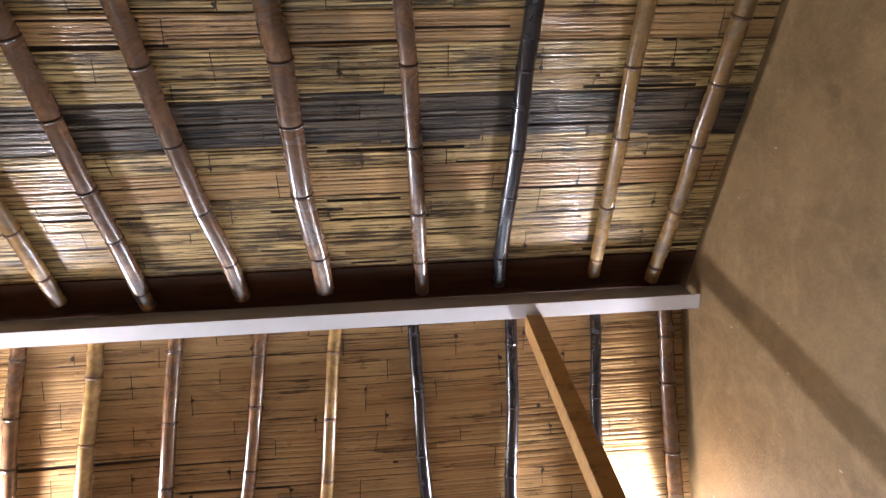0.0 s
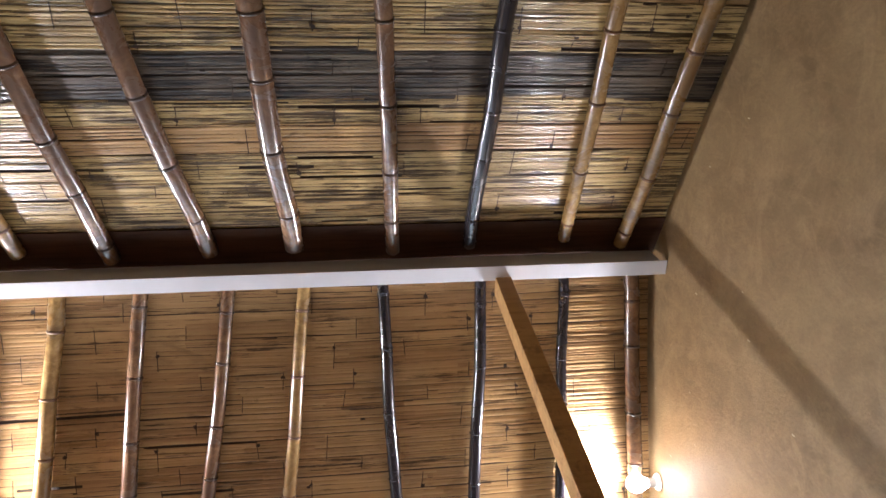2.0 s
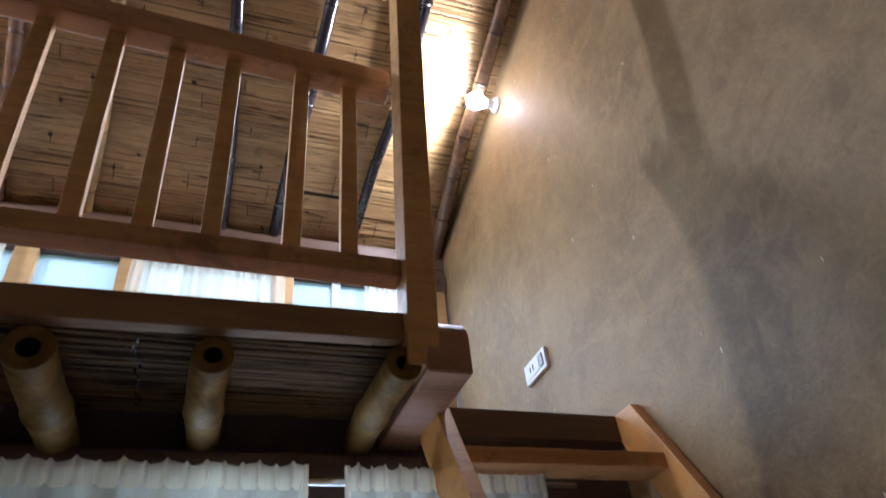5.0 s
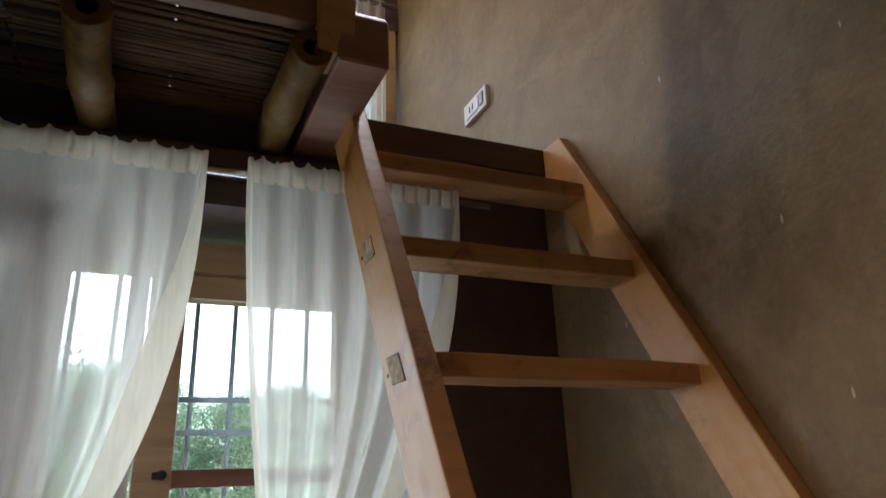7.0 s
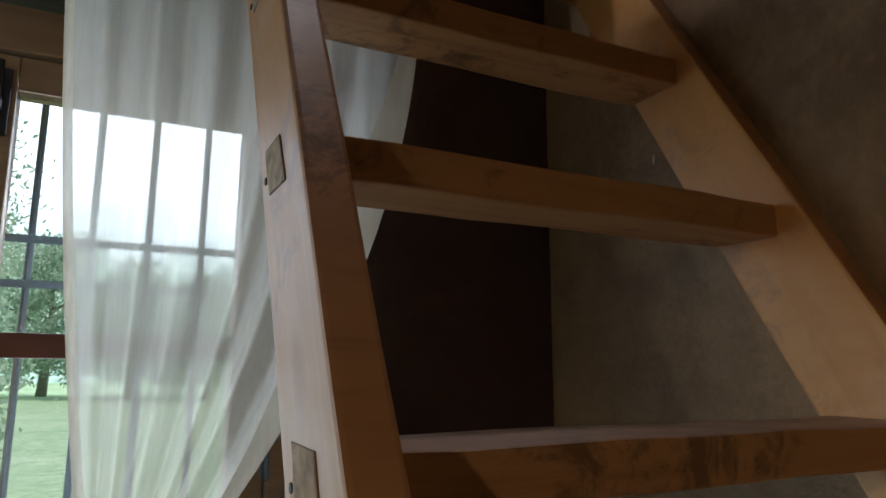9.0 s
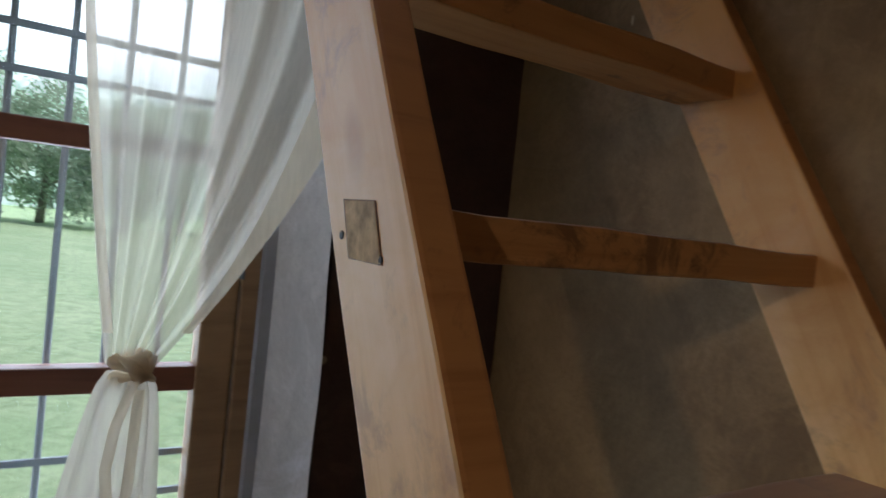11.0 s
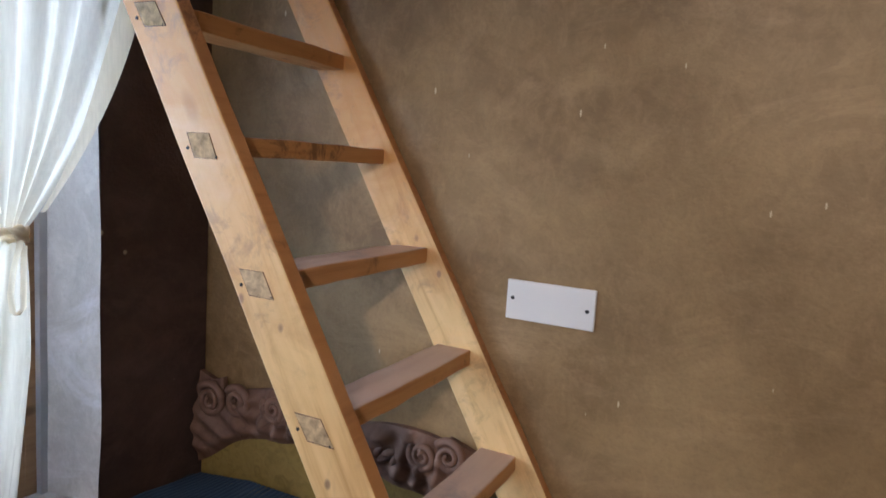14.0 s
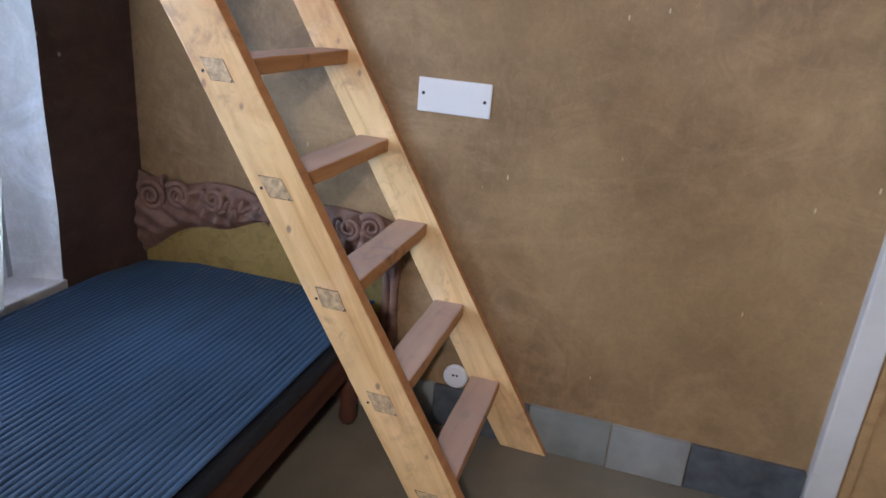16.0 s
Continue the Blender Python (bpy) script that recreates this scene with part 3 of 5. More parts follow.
for k, (a, e, m) in enumerate([(0.004, 0.300, M_SLATE), (0.303, 0.520, M_SKIRT_PALE), (0.523, 0.760, M_SKIRT), (0.763, 1.06, M_SLATE), (1.063, 1.40, M_SKIRT), (1.403, 1.75, M_SLATE), (1.753, WIN_Y - 0.01, M_SKIRT)]):
    part("slab", box((GABLE - 0.012 - 0.001 * (k % 2), a, 0.0), (GABLE + 0.02, e, 0.142 + 0.002 * (k % 3)), 0.003), m, skirting)

# ---------------------------------------------------------------- roof


def reeds(sign, y_end, name, label):
    """One slope of the ceiling: a dark backing and rows of half-round reeds in overlapping courses."""
    rng = random.Random(11 if sign > 0 else 7)
    verts, faces, slots, tones = [], [], [], {}
    slope = SLOPE if sign < 0 else FAR_SLOPE
    c = 1 / math.hypot(1, slope)
    down = Vector((0, sign * c, -slope * c))
    nrm = Vector((0, -sign * slope * c, -c))
    length = abs(y_end - APEX_Y) / c
    start = Vector((0, APEX_Y, APEX_Z))
    # backing
    off = -0.004
    for x, s in ((FAR_GABLE, 0), (GABLE + 0.05, 0), (GABLE + 0.05, length), (FAR_GABLE, length)):
        verts.append(start + down * s + nrm * off + Vector((x, 0, 0)))
    for x, s in ((FAR_GABLE, 0), (GABLE + 0.05, 0), (GABLE + 0.05, length), (FAR_GABLE, length)):
        verts.append(start + down * s + nrm * -0.06 + Vector((x, 0, 0)))
    for f in ((0, 1, 2, 3), (7, 6, 5, 4), (0, 4, 5, 1), (1, 5, 6, 2), (2, 6, 7, 3), (3, 7, 4, 0)):
        faces.append(f)
        slots.append(0)
    s, course_left, lift, n_course = 0.0, 0.0, 0.0, 0
    while s < length:
        if course_left <= 0:
            course_left, lift, n_course = rng.uniform(0.075, 0.12), 0.0, n_course + 1
            joints = [FAR_GABLE + 0.25 + 0.36 * (j + 0.5 * (n_course % 2)) + rng.uniform(-0.08, 0.08) for j in range(8)]
            tone = rng.random()
        w = rng.choice((0.0055, 0.007, 0.008, 0.010, 0.013) if sign < 0 else (0.008, 0.011, 0.014, 0.018))
        cuts = sorted([FAR_GABLE] + [j + (rng.uniform(-0.006, 0.006) if rng.random() < 0.5 else rng.uniform(-0.12, 0.12)) for j in joints if j < GABLE - 0.15] + [GABLE + 0.03, rng.uniform(FAR_GABLE, GABLE)])
        for a, b in zip(cuts, cuts[1:]):
            if b - a < 0.02 or rng.random() < (0.03 if sign < 0 else 0.004):
                continue
            h = lift + rng.uniform(-0.0005, 0.0012 if sign < 0 else 0.0010)
            sk0, sk1 = rng.uniform(-0.002, 0.002), rng.uniform(-0.002, 0.002)
            k = len(verts)
            for x, sk in ((a, sk0), (b, sk1)):
                wave = 0.012 * noise.noise(Vector((x * 0.8, s * 2.0, 3.0 * sign)))
                for u, v in ((-0.5, -0.004), (-0.3, 0.13), (0.0, 0.19), (0.3, 0.13), (0.5, -0.004)):
                    verts.append(start + down * (s + sk + wave + u * w) + nrm * (h + v * w * (0.7 if sign < 0 else 0.5)) + Vector((x, 0, 0)))
            if sign < 0 and 0.79 < s + 0.015 * noise.noise(Vector((a * 3, 0, 0))) < 0.965:
                slot = 2
            elif sign > 0:
                slot = 3
            else:
                slot = 3 if tone < 0.14 else 1
            mat_no = sum(1 for j in joints if j < (a + b) / 2)
            for q in range(4):
                tones[len(faces)] = random.Random(n_course * 31 + mat_no * 7 + 3).random()
                faces.append((k + q, k + q + 1, k + 5 + q + 1, k + 5 + q))
                slots.append(slot)
        if lift == 0.0:
            for x in joints:
                k = len(verts)
                for u, v in ((0.0, 0.006), (course_left * rng.uniform(0.5, 1.0), 0.0075)):
                    jx = rng.uniform(-0.006, 0.006)
                    for d in (-0.0016, 0.0016):
                        verts.append(start + down * (s + u) + nrm * v + Vector((x + d + jx, 0, 0)))
                faces.append((k, k + 1, k + 3, k + 2))
                slots.append(0)
                if rng.random() < 0.35:
                    k = len(verts)
                    for a in range(8):
                        q = rng.uniform(0.005, 0.012)
                        verts.append(start + down * (s + 0.02 + q * math.sin(a * math.pi / 4)) + nrm * 0.0085 + Vector((x + q * math.cos(a * math.pi / 4), 0, 0)))
                    faces.append(tuple(range(k, k + 8)))
                    slots.append(0)
        s += w * 0.93
        course_left -= w
        lift += 0.0003
    me = bpy.data.meshes.new(name)
    me.from_pydata([tuple(v) for v in verts], [], faces)
    for m in (M_BACK, M_REED, M_REED_DARK, M_REED_BROWN):
        me.materials.append(m)
    me.polygons.foreach_set("material_index", slots)
    me.polygons.foreach_set("use_smooth", [k > 0 for k in slots])
    tone_layer = me.attributes.new("mat_tone", "FLOAT", "FACE")
    tone_layer.data.foreach_set("value", [tones[k] if k in tones else 0.5 for k in range(len(faces))])
    me.update()
    return tagged(new(name, me), label, "ceiling", kind="structure")


reeds(-1, BACK_Y - 0.2, "ceiling_south", "varnished reed ceiling with one smoke-darkened course")
reeds(1, LOFT_Y + 0.3, "ceiling_north", "varnished brown reed ceiling over the loft")


def rafter(x_top, fan, y_end, sign, r, material, label, seed):
    """A bamboo pole under the reeds: a slightly bent culm and its swollen nodes."""
    rng = random.Random(seed)
    c = 1 / math.hypot(1, SLOPE if sign < 0 else FAR_SLOPE)
    top_s = 0.125 + 0.02 * (seed % 3) if sign < 0 else 0.02
    s_end = abs(y_end - APEX_Y) / c
    marks, at = [], top_s + rng.uniform(0.06, 0.18)
    while at < s_end - 0.05:
        marks.append(at)
        at += rng.uniform(0.19, 0.29)
    ph, amp = rng.uniform(0, 6), rng.uniform(0.006, 0.017)

    def centre(s):
        rr = r * (0.93 + 0.05 * s)
        y = APEX_Y + sign * s * c
        kink = 0.0
        for q, m in enumerate(marks):
            kink += 0.012 * amp / 0.012 * (((q * 37 + seed) % 7) - 3) / 3 * max(0.0, 1 - abs(s - m) / 0.25)
        x = x_top + fan * s + amp * math.sin(ph + 2.6 * s) + 0.5 * kink
        return Vector((x, y, roof_z(y) - rr - 0.010)), rr

    foot = centre(s_end)[0]
    ob = thing("bamboo_rafter", foot, label, "rafter", "bamboo rafters under the reed ceiling")
    stations = sorted({top_s, top_s + 0.005, s_end, *[float(v) for v in np.linspace(top_s + 0.02, s_end - 0.01, 36)], *[m + d for m in marks for d in (-0.012, 0.0, 0.012)]})
    pts, radii = [], []
    for s in stations:
        p, rr = centre(s)
        near = min(abs(s - m) for m in marks)
        pts.append(p)
        radii.append(rr * (0.84 if s == top_s else 1.0) - (0.0012 if near < 0.001 else 0.0))
    part("culm", tube(pts, radii, 14), material, ob, smooth=True)
    for m in marks:
        p, rr = centre(m)
        d = (centre(m + 0.01)[0] - centre(m - 0.01)[0]).normalized()
        lip = 0.0024 + 0.0016 * rng.random()
        part("node", tube([p - d * 0.007, p - d * 0.002, p + d * 0.002, p + d * 0.006], [rr * 0.985, rr + lip, rr + lip * 0.8, rr * 0.985], 14, False), M_NODE[material.name], ob, smooth=True)
    return ob


LAB = {"tan": "tan varnished bamboo rafter with swollen nodes", "brown": "dark brown varnished bamboo rafter with swollen nodes", "black": "glossy black-stained bamboo rafter with swollen nodes"}
MATS = {"tan": M_BAM_TAN, "brown": M_BAM_BROWN, "black": M_BAM_BLACK}
NEAR = [(-1.33, "brown", 0.030), (-0.98, "tan", 0.030), (-0.66, "brown", 0.033), (-0.335, "brown", 0.033), (0.0, "brown", 0.039), (0.34, "brown", 0.028), (0.66, "black", 0.029), (1.015, "tan", 0.027), (1.25, "tan", 0.030)]
FAR = [(-1.50, "brown", 0.030), (-1.19, "brown", 0.030), (-0.92, "tan", 0.032), (-0.60, "brown", 0.030), (-0.29, "brown", 0.028), (0.01, "tan", 0.027), (0.31, "black", 0.025), (0.70, "black", 0.026), (1.06, "black", 0.024), (1.335, "brown", 0.034)]
M_NODE = {"bamboo_tan": M_BAM_BROWN, "bamboo_brown": M_BAM_DEEP, "bamboo_black": M_BAM_BLACK}
for k, (x, tone, r) in enumerate(NEAR):
    rafter(x, 0.05 if x > 1.2 else -0.125 * min(1.0, max(0.0, (0.60 - x) / 1.0)), BACK_Y - 0.1, -1, r, MATS[tone], LAB[tone], 100 + k)
for k, (x, tone, r) in enumerate(FAR):
    rafter(x, 0.03 if 0.2 < x < 0.5 else 0.03 if x > 1.2 else -0.05 - 0.14 * min(0.6, max(0.0, 0.5 - x)), LOFT_Y + 0.2, 1, r, MATS[tone], LAB[tone], 200 + k)

# dark board under the reeds along the ridge
bd = []
for y in (1.265, 1.448):
    bd.append((y, roof_z(y) - 0.012))
solid("ridge_board", extruded([bd[0], bd[1], (bd[1][0], bd[1][1] + 0.010), (bd[0][0], bd[0][1] + 0.010)], "x", FAR_GABLE, GABLE), M_RIDGE, "dark brown board along the ridge under the reeds", "board")

# white steel ridge beam: a channel, web towards the room, flanges under and over
BEAM_Y, BEAM_Z = 1.455, 3.945
prof = [(-0.030, 0.0), (0.020, 0.0), (0.020, 0.005), (-0.024, 0.005), (-0.024, 0.112), (0.020, 0.112), (0.020, 0.117), (-0.030, 0.117)]
ridge = thing("ridge_beam", (0, BEAM_Y, BEAM_Z), "white painted steel channel beam under the ridge", "beam")
part("web", extruded([(BEAM_Y + a, BEAM_Z + b) for a, b in prof], "x", FAR_GABLE, GABLE - 0.03), M_STEEL, ridge)
part("bottom_flange", box((FAR_GABLE, BEAM_Y - 0.034, BEAM_Z - 0.004), (GABLE - 0.004, BEAM_Y + 0.026, BEAM_Z), 0.001), M_STEEL, ridge)

# ---------------------------------------------------------------- loft
LOFT_Z = 2.205         # top of the loft floor
loft = thing("loft_floor", (-0.4, 2.4, 2.13), "dark plank loft floor over the window wall", "floor", kind="structure")
k = 0
x = FAR_GABLE
while x < 0.86:
    w = 0.155 + 0.02 * ((k * 7) % 3 - 1)
    part("plank", box((x, 1.785, 2.155), (min(x + w - 0.004, 0.862), LOFT_Y + 0.02, LOFT_Z), 0.002), M_DARKWOOD, loft)
    x, k = x + w, k + 1


def soffit():
    """Reeds laid along the loft, under its planks, stitched here and there; their near-black colour holds the shade."""
    rng = random.Random(5)
    ob = thing("soffit", (-0.4, 2.0, 2.133), "reed soffit under the loft, shade put into its dark colour", "ceiling", kind="structure")
    y = 1.79
    while y < 2.20:
        w = rng.choice((0.008, 0.010, 0.013, 0.016))
        cuts = [FAR_GABLE] + sorted(rng.uniform(FAR_GABLE, 0.79) for _ in range(4)) + [0.79]
        bm = bmesh.new()
        for a, b in zip(cuts, cuts[1:]):
            h = rng.uniform(0.0, 0.004)
            sheet([[(x, y + u * w, 2.146 - h + v) for u, v in ((-0.5, 0.0), (-0.3, -0.003), (0.0, -0.0045), (0.3, -0.003), (0.5, 0.0))] for x in (a, b)], bm)
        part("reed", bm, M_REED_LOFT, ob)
        y += w * 0.95
    for x in (0.27, -0.35, -0.95):
        bm = bmesh.new()
        for j in range(11):
            dx = x + rng.uniform(-0.006, 0.006)
            box((dx - 0.0025, 1.80 + 0.03 * j, 2.1355), (dx + 0.0025, 1.824 + 0.03 * j, 2.1375), 0.0, bm)
        part("stitching", bm, M_BAM_DEEP, ob, "dark cord stitching")
    return ob


soffit()
part("plank", box((0.90, 2.102, 2.09), (GABLE, LOFT_Y + 0.02, 2.15), 0.002), M_DARKWOOD, loft)


def crooked(x0, x1, y0, y1, z0, z1, fall, shift, bevel=0.005):
    """A long level timber that drops and drifts by so much a metre towards the far gable."""
    d = x1 - x0
    return hexa([(x0, y0 - shift * d, z0 - fall * d), (x1, y0, z0), (x1, y1, z0), (x0, y1 - shift * d, z0 - fall * d)],
                [(x0, y0 - shift * d, z1 - fall * d), (x1, y0, z1), (x1, y1, z1), (x0, y1 - shift * d, z1 - fall * d)], bevel)


solid("edge_board", crooked(FAR_GABLE, 0.757, 1.752, 1.783, 2.148, 2.212, 0.035, 0.02, 0.004), M_EDGE, "brown timber edge board along the loft", "board")
solid("hatch_beam", box((0.888, 2.045, 2.085), (GABLE - 0.002, 2.10, 2.155), 0.004), M_DARKWOOD, "dark timber beam behind the ladder hatch", "beam")
# wall plate over the lower window wall
solid("wall_plate", wobble(box((FAR_GABLE, WIN_Y - 0.035, 1.985), (0.88, WIN_Y - 0.002, 2.045), 0.006), 0.004, 4), M_DARKWOOD, "dark timber wall plate above the curtains", "beam")

# trimmer beside the hatch, with a rounded nose
nose = []
for a in range(0, 100, 10):
    t = radians(a)
    nose.append((1.735 + 0.05 * (1 - math.sin(t)), 2.155 + 0.05 * math.cos(t) * 1.0))
outline = [(WIN_Y + 0.2, 2.075), (1.735, 2.075)] + [(y, z) for y, z in nose[::-1]] + [(WIN_Y + 0.2, 2.205)]
trim_bm = extruded(outline, "x", 0.792, 0.886)
bmesh.ops.bevel(trim_bm, geom=list(trim_bm.edges), offset=0.004, segments=1, affect="EDGES")
solid("trimmer_beam", trim_bm, M_TRIM, "reddish timber beam with a rounded nose beside the ladder hatch", "beam")


def joist(x, seed, r=0.036):
    """A cut bamboo joist, hollow at its front end."""
    rng = random.Random(seed)
    y0, y1, z = 1.745, WIN_Y + 0.05, 2.093 - 0.035 * (0.745 - x)
    ys = [y0, y0 + 0.004, y0 + 0.10, y0 + 0.20, y0 + 0.212, y0 + 0.218, y0 + 0.225, y0 + 0.30, y1]
    rs = [r * 0.97, r, r * 0.98, r * 1.0, r * 1.06, r * 1.10, r * 1.03, r * 0.97, r * 0.95]

    def skin(rows):
        bm = bmesh.new()
        rings = [[bm.verts.new((x + q * math.cos(a) + 0.006 * math.sin(9 * (y - y0) + seed), y, z + q * math.sin(a) - 0.02 * (y - y0))) for a in (2 * math.pi * s / 18 for s in range(18))] for y, q in rows]
        for a, b in zip(rings, rings[1:]):
            for s in range(18):
                bm.faces.new((a[s], a[(s + 1) % 18], b[(s + 1) % 18], b[s]))
        return bm, rings

    ob = thing("bamboo_joist", (x, y1, z), "yellow raw bamboo joist with an open cut end", "joist", "bamboo joists under the loft")
    bm, rings = skin([(y0 + 0.001, r * 0.46), *zip(ys, rs)])
    bm.faces.new(rings[-1])
    bmesh.ops.recalc_face_normals(bm, faces=bm.faces)
    part("culm", bm, M_BAM_RAW, ob, smooth=True)
    # inside of the culm coloured black for the shade in it
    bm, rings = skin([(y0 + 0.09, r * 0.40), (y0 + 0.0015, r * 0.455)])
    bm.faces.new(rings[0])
    part("hollow", bm, M_BLACK, ob, "hollow of the cut end, its shade painted black", smooth=True)
    return ob


for k, x in enumerate((0.745, 0.405, 0.128, -0.20, -0.52, -0.86, -1.18, -1.52)):
    joist(x, 40 + k, 0.036 if k != 2 else 0.041)

# post from the trimmer to the ridge beam, leaning slightly into the room


def post_at(z, front):
    u = (z - 2.08) / (BEAM_Z - 2.08)
    return 1.742 - 0.275 * u + (0 if front else 0.075)


z0, z1 = 2.09, BEAM_Z - 0.002
sx = -0.022
solid("loft_post", hexa([(0.757, post_at(z0, True), z0), (0.822, post_at(z0, True), z0), (0.822, post_at(z0, False), z0), (0.757, post_at(z0, False), z0)],
      [(0.757 + sx, post_at(z1, True), z1), (0.820 + sx, post_at(z1, True), z1), (0.820 + sx, post_at(z1, False), z1), (0.757 + sx, post_at(z1, False), z1)], 0.004),
      M_BALUSTER, "reddish sawn timber post from loft edge to ridge beam", "post")

# railing
rail = thing("loft_railing", (0.0, 1.75, 2.24), "reddish timber railing with square balusters along the loft", "railing")
part("top_rail", crooked(FAR_GABLE, 0.757, 1.735, 1.795, 2.895, 2.972, 0.0, 0.05), M_RAIL, rail)
part("bottom_rail", crooked(FAR_GABLE, 0.757, 1.738, 1.792, 2.292, 2.337, 0.010, 0.03), M_RAIL, rail)
bal = box((-0.019, -0.013, 0.0), (0.019, 0.013, 0.59), 0.003)
bal_me = mesh_of("baluster", bal, M_BALUSTER)
xs = [0.647, 0.526, 0.369, 0.246, 0.121, -0.020]
while xs[-1] > FAR_GABLE + 0.2:
    xs.append(xs[-1] - 0.14 + 0.012 * (len(xs) % 3 - 1))
for q in xs:
    d = 0.757 - q
    o = piece("baluster", bal_me, rail, (q, 1.766 - 0.035 * d, 2.33 - 0.010 * d))
    o.rotation_euler = (0.012 * math.sin(17 * q), -0.05 * min(1.0, max(-0.2, (0.45 - q) / 0.5)), 0)

# loft window wall: posts, panes and curtains under the eave
lofts = thing("wall_loft", (-0.4, LOFT_Y + 0.08, LOFT_Z), "timber-framed loft window wall with large panes", "wall", kind="structure")
part("sill_wall", box((FAR_GABLE, LOFT_Y, LOFT_Z - 0.09), (GABLE, LOFT_Y + 0.09, 2.52)), M_REVEAL, lofts)
part("head_beam", box((FAR_GABLE, LOFT_Y, 3.30), (GABLE, LOFT_Y + 0.10, roof_z(LOFT_Y + 0.1) - 0.012), 0.004), M_DARKWOOD, lofts)
lofted = [-1.55, -1.0, -0.36, 0.03, 0.66, 1.38]
for q in lofted:
    part("window_post", box((q - 0.045, LOFT_Y + 0.002, 2.52), (q + 0.045, LOFT_Y + 0.09, 3.30), 0.004), M_DOOR, lofts)
for a, b in zip(lofted, lofted[1:]):
    p = part("pane", box((a + 0.045, LOFT_Y + 0.04, 2.52), (b - 0.045, LOFT_Y + 0.046, 3.30)), M_FROST, lofts, "pale blue frosted pane")
    p.visible_shadow = False
for q in (-0.62, 0.30, 0.90, -1.3):
    part("mullion", box((q - 0.02, LOFT_Y + 0.02, 2.52), (q + 0.02, LOFT_Y + 0.06, 3.30), 0.002), M_GREYPAINT, lofts)


def rod(name, x0, x1, y, z, r, label):
    bm = tube([(x0, y, z), (x1, y, z)], [r, r], 14)
    return solid(name, bm, M_CHROME, label, "curtain rod", smooth=True)


rod("curtain_rod", FAR_GABLE + 0.02, 1.41, LOFT_Y - 0.05, 3.385, 0.011, "thin steel curtain rod at the loft windows")
rod("curtain_rod", -0.25, 1.21, 1.994, 1.953, 0.009, "thin steel curtain rod above the lower window")


def hanging(name, x0, x1, y, z0, z1, folds, label, spread=0.0, seed=1):
    """A straight gathered curtain on a rod, with a ruffled head."""
    rng = random.Random(seed)
    ph = [rng.uniform(0, 6.3) for _ in range(4)]
    rows = []
    for j in range(26):
        v = j / 25
        z = z0 + (z1 - z0) * v
        row = []
        for i in range(121):
            u = i / 120
            xx = x0 + (x1 - x0) * u + spread * (u - 0.5) * v
            d = 0.016 * math.sin(2 * math.pi * folds * u + ph[0] + 0.8 * v) + 0.008 * math.sin(2 * math.pi * folds * 2.3 * u + ph[1])
            row.append((xx, y + d * (0.5 + 0.7 * v), z + 0.003 * math.sin(40 * u + ph[2])))
        rows.append(row)
    return solid(name, sheet(rows), M_CURTAIN, label, "curtain", smooth=True)


hanging("loft_curtain", 0.04, 0.66, LOFT_Y - 0.05, 3.41, 2.35, 9, "white gauze curtain drawn across a loft window", 0.05, 3)
hanging("loft_curtain", 1.02, 1.36, LOFT_Y - 0.05, 3.41, 2.35, 6, "white gauze curtain gathered at the loft's corner", 0.0, 4)
hanging("loft_curtain", -1.05, -0.42, LOFT_Y - 0.05, 3.41, 2.35, 9, "white gauze curtain drawn across a loft window", 0.05, 5)

# ---------------------------------------------------------------- lower window
win = thing("window_1", (0.70, 2.29, WIN_LOW), "brown timber casement window with one leaf standing half open", "window", kind="structure")
FY0, FY1 = 2.275, 2.325
part("window_frame", joined(box((0.0, 2.265, WIN_LOW), (0.040, 2.345, WIN_TOP + 0.05), 0.003), box((1.000, 2.265, WIN_LOW), (1.040, 2.345, WIN_TOP + 0.05), 0.003),
     box((0.040, 2.265, 1.83), (1.000, 2.345, 1.90), 0.003), box((0.040, 2.265, WIN_LOW), (1.000, 2.345, 0.525), 0.003)), M_WINWOOD, win)
part("cover_strip", box((1.028, 2.245, WIN_LOW), (1.056, 2.265, 1.88), 0.002), M_GREYPAINT, win, "grey painted strip beside the frame")


def leaf(x0, x1, stile):
    lf = part("casement", joined(box((x0, FY0, 0.53), (x0 + stile, FY1, 1.825), 0.004), box((x1 - stile * 0.8, FY0, 0.53), (x1, FY1, 1.825), 0.004),
              box((x0 + stile, FY0, 1.772), (x1 - stile * 0.8, FY1, 1.825), 0.003), box((x0 + stile, FY0, 0.53), (x1 - stile * 0.8, FY1, 0.645), 0.003)), M_WINWOOD, win)
    for a, b in ((1.000, 1.042), (1.382, 1.418)):
        part("glazing_bar", box((x0 + stile, FY0 + 0.004, a), (x1 - stile * 0.8, FY1 - 0.006, b), 0.003), M_WINBAR, lf)
    for a, b in ((0.645, 1.0), (1.042, 1.382), (1.418, 1.772)):
        p = part("pane", box((x0 + stile, FY0 + 0.026, a), (x1 - stile * 0.8, FY0 + 0.030, b)), M_GLASS, lf)
        p.visible_shadow = False
    return lf


lf = leaf(0.535, 0.998, 0.074)
part("latch", joined(lathe([(0.010, 0.0), (0.010, -0.006), (0.006, -0.014), (0.0, -0.016)], (0.590, FY0, 1.408), "y", 12), box((0.572, FY0 - 0.014, 1.400), (0.594, FY0 - 0.006, 1.414), 0.002)), M_BLACK, lf, "dark iron latch knob")
